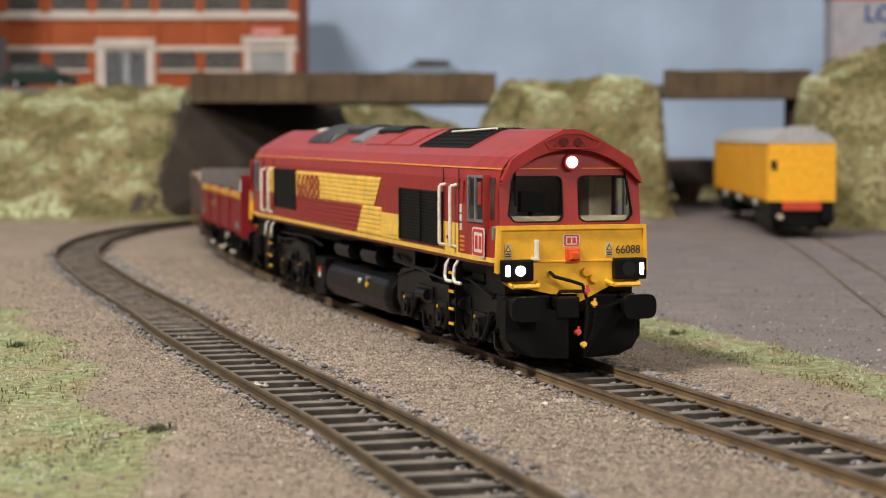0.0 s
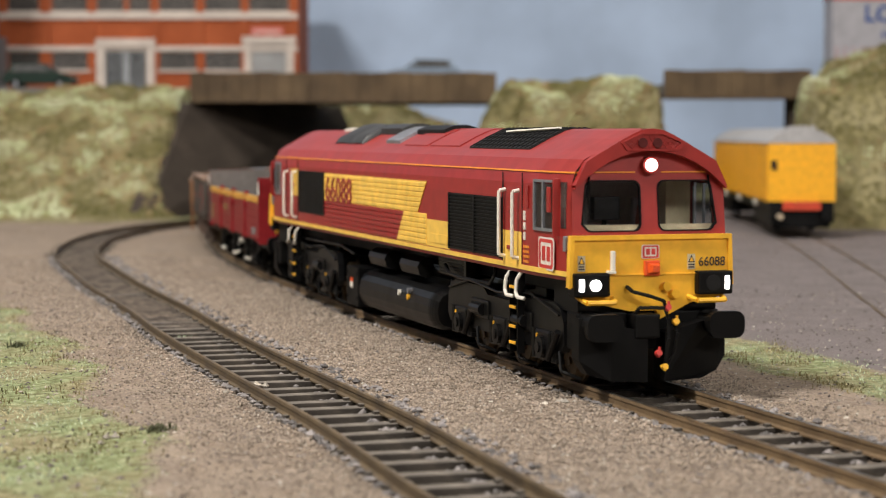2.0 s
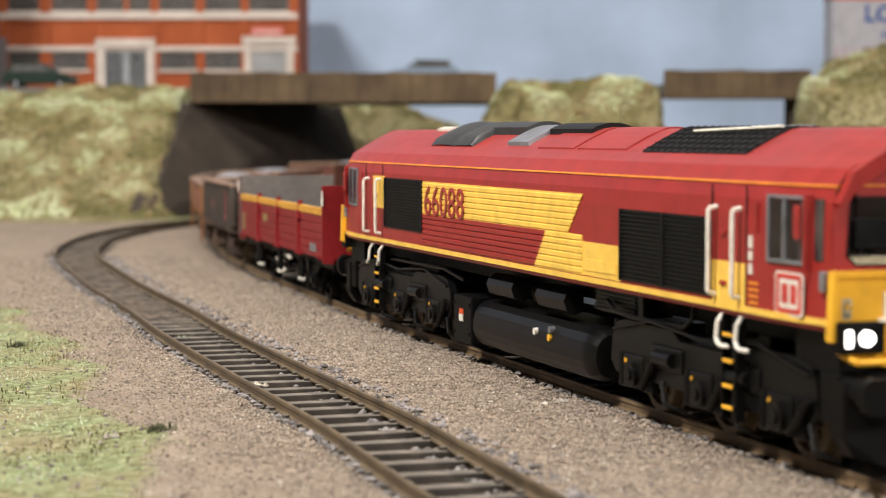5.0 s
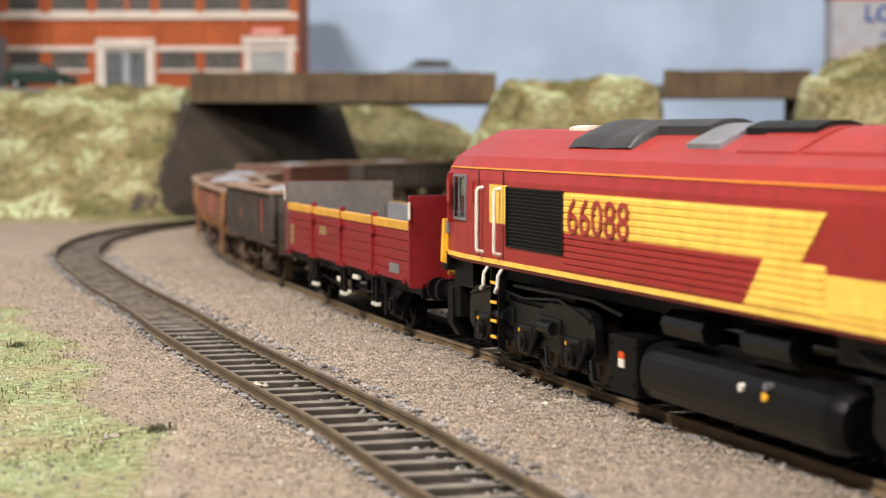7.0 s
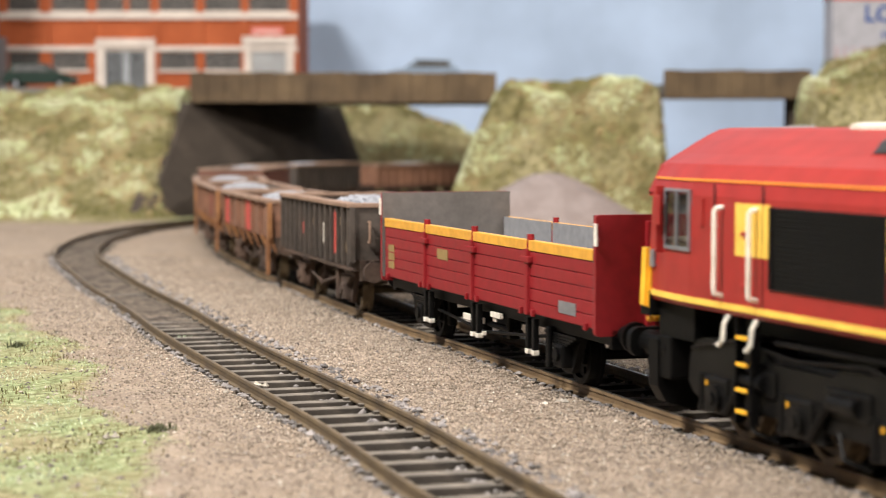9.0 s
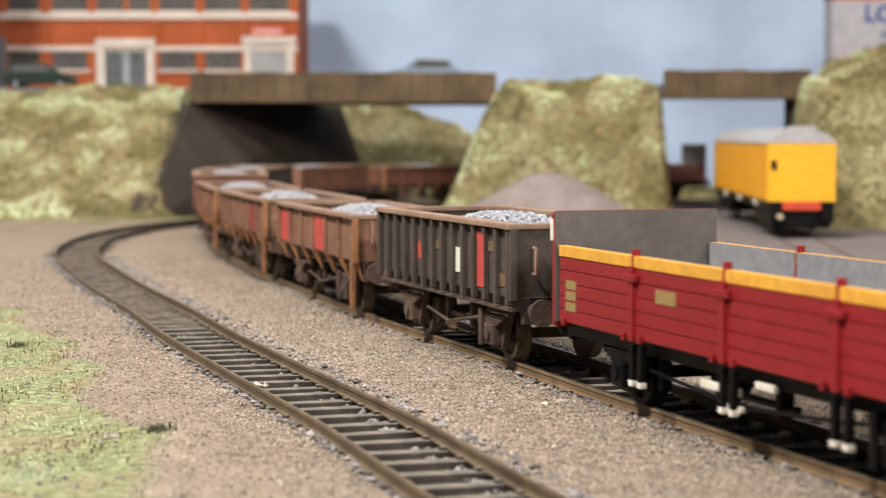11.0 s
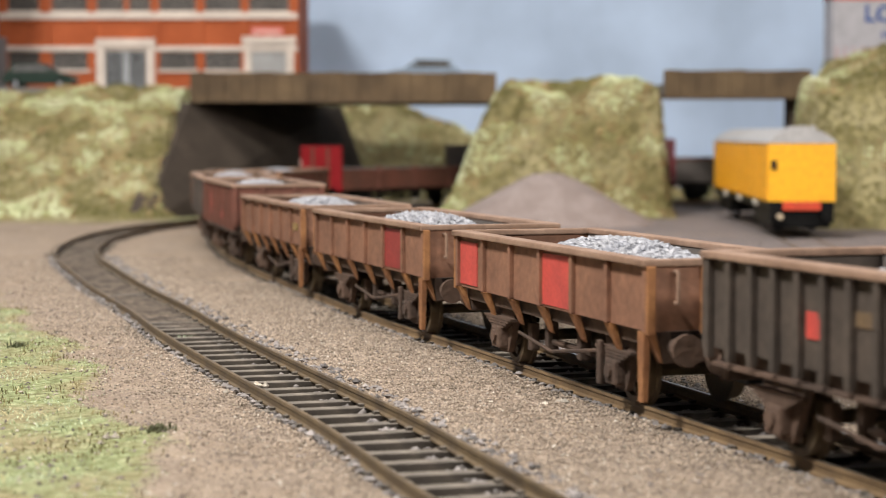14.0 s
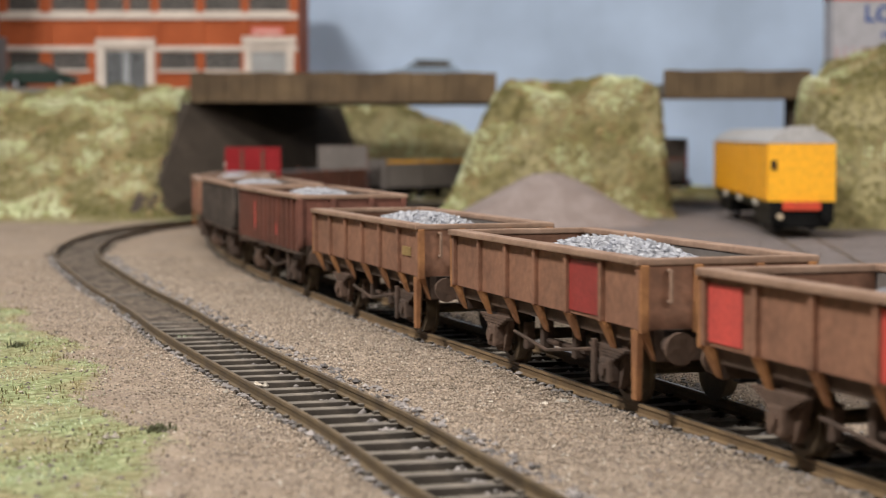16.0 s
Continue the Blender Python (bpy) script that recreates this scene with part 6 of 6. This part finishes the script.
def build_car(label, x, y, z, length, turn, body_mat):
    car = thing("model_car", label, "car", m=at(x, y, z, turn))
    l, w = length / 2, length * 0.2
    side = [(-l, 0.16), (-l * 0.98, 0.42), (-l * 0.86, 0.50), (-l * 0.72, 0.74), (l * 0.12, 0.76), (l * 0.46, 0.50), (l * 0.92, 0.40), (l, 0.28), (l * 0.98, 0.13)]
    s = length * 0.46
    bm = bmesh.new()
    lo, hi = [(a, -w * (0.84 if q > 0.6 else 1), q * s) for a, q in side], [(a, w * (0.84 if q > 0.6 else 1), q * s) for a, q in side]
    hexa(bm, lo, hi)
    body = part("body", bm, body_mat, car)
    for sgn in (-1, 1):
        bm = bmesh.new()
        g = [(-l * 0.74, 0.51), (-l * 0.64, 0.70), (l * 0.08, 0.72), (l * 0.36, 0.51)]
        hexa(bm, [(a, sgn * w * (0.86 if q > 0.6 else 1.0), q * s) for a, q in g], [(a, sgn * w * (0.88 if q > 0.6 else 1.02), q * s) for a, q in g])
        part("side_window", bm, M_WINGLASS, body)
        for x_ in (-l * 0.62, l * 0.62):
            bm = bmesh.new()
            rod(bm, (x_, sgn * w * 0.8, 0.14 * s), (x_, sgn * w * 1.02, 0.14 * s), 0.15 * s, 16)
            part("tyre", bm, M_BLACK, car)
            bm = bmesh.new()
            rod(bm, (x_, sgn * w * 1.0, 0.14 * s), (x_, sgn * w * 1.05, 0.14 * s), 0.08 * s, 12)
            part("hub", bm, M_STEEL, car)
    bm = bmesh.new()
    hexa(bm, [(l * 0.13, -w * 0.8, 0.745 * s), (l * 0.13, w * 0.8, 0.745 * s), (l * 0.44, w * 0.9, 0.51 * s), (l * 0.44, -w * 0.9, 0.51 * s)],
         [(l * 0.15, -w * 0.8, 0.765 * s), (l * 0.15, w * 0.8, 0.765 * s), (l * 0.46, w * 0.9, 0.53 * s), (l * 0.46, -w * 0.9, 0.53 * s)])
    part("windscreen", bm, M_WINGLASS, body)
    for sgn in (-1, 1):
        bm = bmesh.new()
        box(bm, l * 0.93, l * 0.99, sgn * w * 0.7 - 1, sgn * w * 0.7 + 1, 0.28 * s, 0.36 * s, 0.2)
        part("headlight", bm, M_WHITEPAINT, body)
    return car


M_CARGREEN = material("dark_green_car_paint", (0.012, 0.028, 0.02), 0.6, 0, (0.016, 0.032, 0.024), 30, spec=0.2)
M_CARBLUE = material("pale_blue_car_paint", (0.20, 0.26, 0.34), 0.6, 0, (0.18, 0.24, 0.32), 30)
build_car("dark green model hatchback parked before the factory", -296, 1412, 83.0, 52, 0, M_CARGREEN)
build_car("pale blue model saloon on the bridge road", -14, 1365, 84.0, 54, 180, M_CARBLUE)
M_TRAILER = material("pale_grey_trailer", (0.44, 0.43, 0.46), 0.7, 0, (0.42, 0.41, 0.44), 12)
M_TRAILRED = material("dark_red_skirt", (0.22, 0.03, 0.035), 0.6)
M_SIGNBLUE = material("blue_lettering", (0.006, 0.07, 0.30), 0.6)
M_PINK = material("pale_pink_slat", (0.55, 0.30, 0.31), 0.6)


def build_trailer():
    t = thing("box_trailer", "pale grey box trailer with blue lettering and red trim", "trailer")
    Y0 = 1500.0
    bm = bmesh.new()
    box(bm, 303.9, 303.9 + 150, Y0, Y0 + 34, 107.9, 157.5, 0.5)
    body = part("body", bm, M_TRAILER, t)
    bm = bmesh.new()
    box(bm, 303.9, 303.9 + 150, Y0 - 0.6, Y0 + 34, 153.9, 158.4, 0.4)
    part("roof_rail", bm, M_FADEDRED, t)
    for k in range(12):
        bm = bmesh.new()
        x = 306.6 + 6.65 * k
        box(bm, x, x + 1.2, Y0 - 0.8, Y0 + 0.1, 108.7, 117.6, 0.2)
        part("side_slat", bm, M_PINK, body)
    bm = bmesh.new()
    box(bm, 309.2, 303.9 + 148, Y0 + 2, Y0 + 32, 88, 107.7, 0.5)
    part("skirt", bm, M_TRAILRED, t)
    lettering("LO", 13.5, 23, M_SIGNBLUE, t, at(340.7, Y0 - 0.15, 143.3, 0, 90), "large blue letters", 0.03)
    bm = bmesh.new()
    for k in range(3):
        box(bm, 342.0 + 4 * k, 344.7 + 4 * k, Y0 - 0.3, Y0 + 0.1, 125.1, 128.7)
    part("small_print", bm, M_SIGNBLUE, t)
    bm = bmesh.new()
    box(bm, 300, 700, 1425, 1545, -4, 88)
    tagged(part("yard_terrace", bm, M_GREYROAD), "raised grey road terrace under the trailer", "road", kind="structure")


build_trailer()
# ---- grit, stones, grass ----
M_GRIT = material("tan_grit", (0.25, 0.20, 0.156), 0.95, 0, (0.335, 0.272, 0.216), 300, island=0.5)
rs = np.random.RandomState(7)


def build_scatter():
    grit, stones, pale = [], [], []
    for line, s0, s1 in ((NEAR, 920, 1620), (MAIN, 2242, 2752)):
        n = int((s1 - s0) * 84)
        for _ in range(n):
            s = rs.uniform(s0, s1)
            p, a = along(line, s), radians(heading(line, s))
            side = 1 if line is NEAR else -1
            off = abs(rs.normal(0, 1)) * 16 + 10.5
            if rs.uniform() < 0.25 or (line is MAIN and rs.uniform() < 0.3):
                off, side = abs(rs.normal(0, 1)) * 10 + 12, -side
            x, y = p.x - math.sin(a) * off * side, p.y + math.cos(a) * off * side
            if near_line(MAIN, x, y, 2) < 10 or near_line(NEAR, x, y, 2) < 10:
                continue
            r = rs.uniform(0.13, 0.40)
            z = ground_height(x, y) + 0.15
            (pale if rs.uniform() < 0.03 else grit).append((x, y, z, r))
        for _ in range(int((s1 - s0) * 9.0)):
            s = rs.uniform(s0, s1)
            p, a = along(line, s), radians(heading(line, s))
            side = -1 if line is NEAR else 1
            if rs.uniform() < 0.5:
                off = rs.choice((-1, 1), p=(0.7, 0.3)) * rs.uniform(4.4, 7.6)
            else:
                off = rs.choice((-1, 1), p=(0.75, 0.25) if line is NEAR else (0.75, 0.25)) * 11.2 + 6 * rs.uniform() ** 1.2
            x, y = p.x - math.sin(a) * off, p.y + math.cos(a) * off
            stones.append((x, y, (ground_height(x, y) + 0.4 if abs(off) > 8 else -3.6) + rs.uniform(-0.25, 0.3), rs.uniform(0.45, 1.15)))
    for _ in range(26000):
        y = 225 + 380 * rs.uniform() ** 1.3
        x = rs.uniform(-0.25 * y - 10, 0.02 * y)
        if near_line(NEAR, x, y) > 12 and near_line(MAIN, x, y) > 12 and soil_mix(x, y)[0] < 0.6:
            grit.append((x, y, ground_height(x, y) + 0.05, rs.uniform(0.12, 0.36)))
    scatter("tan_grit", "tan grit scattered between and beside the tracks", M_GRIT, grit, 1, 0.8)
    scatter("grey_ballast", "loose grey ballast stones along the rails", M_STONE, stones, 2, 0.6)
    scatter("pale_grit", "single pale grains in the grit", M_SPECK, pale, 3, 0.8)


build_scatter()
M_ASH = material("dark_ash_grain", (0.10, 0.082, 0.075), 0.95, 0, (0.24, 0.205, 0.19), 200, island=0.5)


def build_litter():
    ash, pale, twig = [], [], []
    for _ in range(3800):
        y = 330 + 620 * rs.uniform() ** 1.3
        x = rs.uniform(30, 0.24 * y + 30)
        if soil_mix(x, y)[1] > 0.4:
            ash.append((x, y, ground_height(x, y) + 0.1, rs.uniform(0.15, 0.5) * (1 if rs.uniform() < 0.95 else 2.0)))
    for _ in range(5200):
        y = 225 + 420 * rs.uniform() ** 1.2
        x = rs.uniform(-0.25 * y - 10, 0.25 * y)
        if min(near_line(MAIN, x, y), near_line(NEAR, x, y)) < 12:
            continue
        (pale if rs.uniform() < 0.35 else ash).append((x, y, ground_height(x, y) + 0.1, rs.uniform(0.15, 0.45) * (1 if rs.uniform() < 0.93 else 2.0)))
        if rs.uniform() < 0.06:
            twig.append((x, y, ground_height(x, y)))
    for x, y in ((24, 371), (37, 344), (-38, 395), (-57, 327)):
        for _ in range(4):
            pale.append((x + rs.normal(0, 1), y + rs.normal(0, 1), -2.2, rs.uniform(0.6, 1.1)))
    scatter("ash_grain", "dark grains and clinker lying on the ground", M_ASH, ash, 11, 0.7)
    scatter("pale_pebble", "pale pebbles lying on the ground", M_SPECK, pale, 12, 0.7)
    blades("straw_fibre", "single straw fibres on the sand", M_STRAW, twig, 2.0, 6.0, 2.0, 13, 0.06, 0.12)


M_BLADE = material("dry_green_grass", (0.19, 0.225, 0.10), 0.8, 0, (0.42, 0.46, 0.28), 60, island=0.45)
M_MINTBLADE = material("pale_mint_grass", (0.34, 0.42, 0.25), 0.8, 0, (0.52, 0.58, 0.42), 60, island=0.4)
M_BROWNBLADE = material("brown_olive_grass", (0.20, 0.15, 0.06), 0.85, 0, (0.13, 0.12, 0.04), 90, island=0.4)
M_STRAW = material("pale_straw", (0.62, 0.55, 0.34), 0.8, 0, (0.5, 0.42, 0.22), 60, island=0.3)
M_WEED = material("dark_weed", (0.06, 0.07, 0.03), 0.9, 0, (0.10, 0.10, 0.05), 120, island=0.3)


def blades(name, label, mat, spots, lo, hi, lean, seed, width=0.16, rise=1.0):
    r = np.random.RandomState(seed)
    verts, faces = [], []
    for k, (x, y, z) in enumerate(spots):
        a, l = r.uniform(0, 6.3), r.uniform(lo, hi)
        t = r.uniform(0.2, lean)
        dx, dy = math.cos(a), math.sin(a)
        w = width * r.uniform(0.6, 1.4)
        mx, mz = l * 0.5 * math.sin(t * 0.6), l * 0.5 * math.cos(t * 0.6) * rise
        ex, ez = mx + l * 0.5 * math.sin(t * 1.2), max(0.1, mz + l * 0.5 * math.cos(t * 1.2) * rise)
        nx, ny = -dy * w, dx * w
        verts += [((x + nx) * K, (y + ny) * K, z * K), ((x - nx) * K, (y - ny) * K, z * K),
                  ((x + dx * mx + nx * 0.8) * K, (y + dy * mx + ny * 0.8) * K, (z + mz) * K), ((x + dx * mx - nx * 0.8) * K, (y + dy * mx - ny * 0.8) * K, (z + mz) * K),
                  ((x + dx * ex) * K, (y + dy * ex) * K, (z + ez) * K)]
        b = 5 * k
        faces += [(b, b + 1, b + 3, b + 2), (b + 2, b + 3, b + 4)]
    me = bpy.data.meshes.new(name)
    me.from_pydata(verts, [], faces)
    me.materials.append(mat)
    return tagged(new(name, me), label, "grass", kind="stuff")


def build_grass():
    green, straw, brown, mint = [], [], [], []
    for _ in range(240000):
        if rs.uniform() < 0.62:
            y = rs.uniform(225, 640)
            x = rs.uniform(-230, -20)
        else:
            y = rs.uniform(330, 640)
            x = rs.uniform(20, 150)
        if abs(x) > 0.25 * y + 15 or near_line(MAIN, x, y) < 16 or near_line(NEAR, x, y) < 16:
            continue
        g = soil_mix(x, y)[0]
        patch = 0.55 + 0.9 * noise.noise(Vector((x * 0.09, y * 0.06, 8)))
        if rs.uniform() < g * patch:
            tone = noise.noise(Vector((x * 0.045, y * 0.03, 21))) + 0.6 * noise.noise(Vector((x * 0.14, y * 0.1, 5)))
            rim = 1.0 if 0.05 < g < 0.75 else 0.0
            pick = brown if tone + 0.22 * rim + 0.2 * rs.uniform(-1, 1) > 0.2 else mint if tone < -0.12 else green
            (straw if rs.uniform() < 0.10 else pick).append((x, y, ground_height(x, y) - 0.2))
    blades("green_grass", "short static grass tufts, green and dry", M_BLADE, green, 0.6, 1.9, 1.9, 4, 0.10, 0.6)
    blades("brown_grass", "short brown and olive grass fibres", M_BROWNBLADE, brown, 0.6, 1.7, 1.9, 6, 0.11)
    blades("mint_grass", "short pale minty grass fibres", M_MINTBLADE, mint, 0.6, 1.9, 1.9, 14, 0.10, 0.6)
    blades("straw_grass", "pale straw fibres lying in the grass", M_STRAW, straw, 1.2, 4.6, 1.9, 5, 0.09, 0.3)
    for x, y in ((-50, 333), (-105, 470), (62, 505), (47, 345), (-67, 495)):
        spots = [(x + rs.normal(0, 1.1), y + rs.normal(0, 1.5), ground_height(x, y)) for _ in range(130)]
        blades("weed_tuft", "small dark weed tuft in the sand", M_MINTBLADE if x in (47, -67) else M_WEED, spots, 0.6, 2.0, 2.0, int(y), 0.16)


build_grass()
build_litter()
build_track("railway_track", MAIN, 1000, 3100, "worn track with rusty rails under the train", True)
build_track("railway_track", NEAR, 340, 1720, "disused track with rusty rails in sandy ballast", False)
build_track("railway_track", YARD, 200, 1520, "yard track sunk in grey ash", False, False, 2.45)


def motions():
    steps = 160
    times = [SECONDS * i / steps for i in range(steps + 1)]

    def stand(t, front, rear):
        a, b = along(MAIN, travel(t) - front), along(MAIN, travel(t) - rear)
        return (a + b) / 2, math.degrees(math.atan2(a.y - b.y, a.x - b.x))

    for ob, front, rear in TRAIN:
        rows = []
        for t in times[::2]:
            m, turn = stand(t, front, rear)
            rows.append((t, at(m.x, m.y, 0, turn)))
        walk(ob, rows)
    for ob, x in BOGIES:
        back = 87 - x
        walk(ob, [(t, at(x, 0, 0, heading(MAIN, travel(t) - back) - stand(t, 0, 174)[1])) for t in times[::8]])
    for ob, ax, r in WHEELS:
        walk(ob, [(t, at(ax, 0, r, 0, 0, math.degrees((travel(t) - travel(0)) / r))) for t in times])


motions()
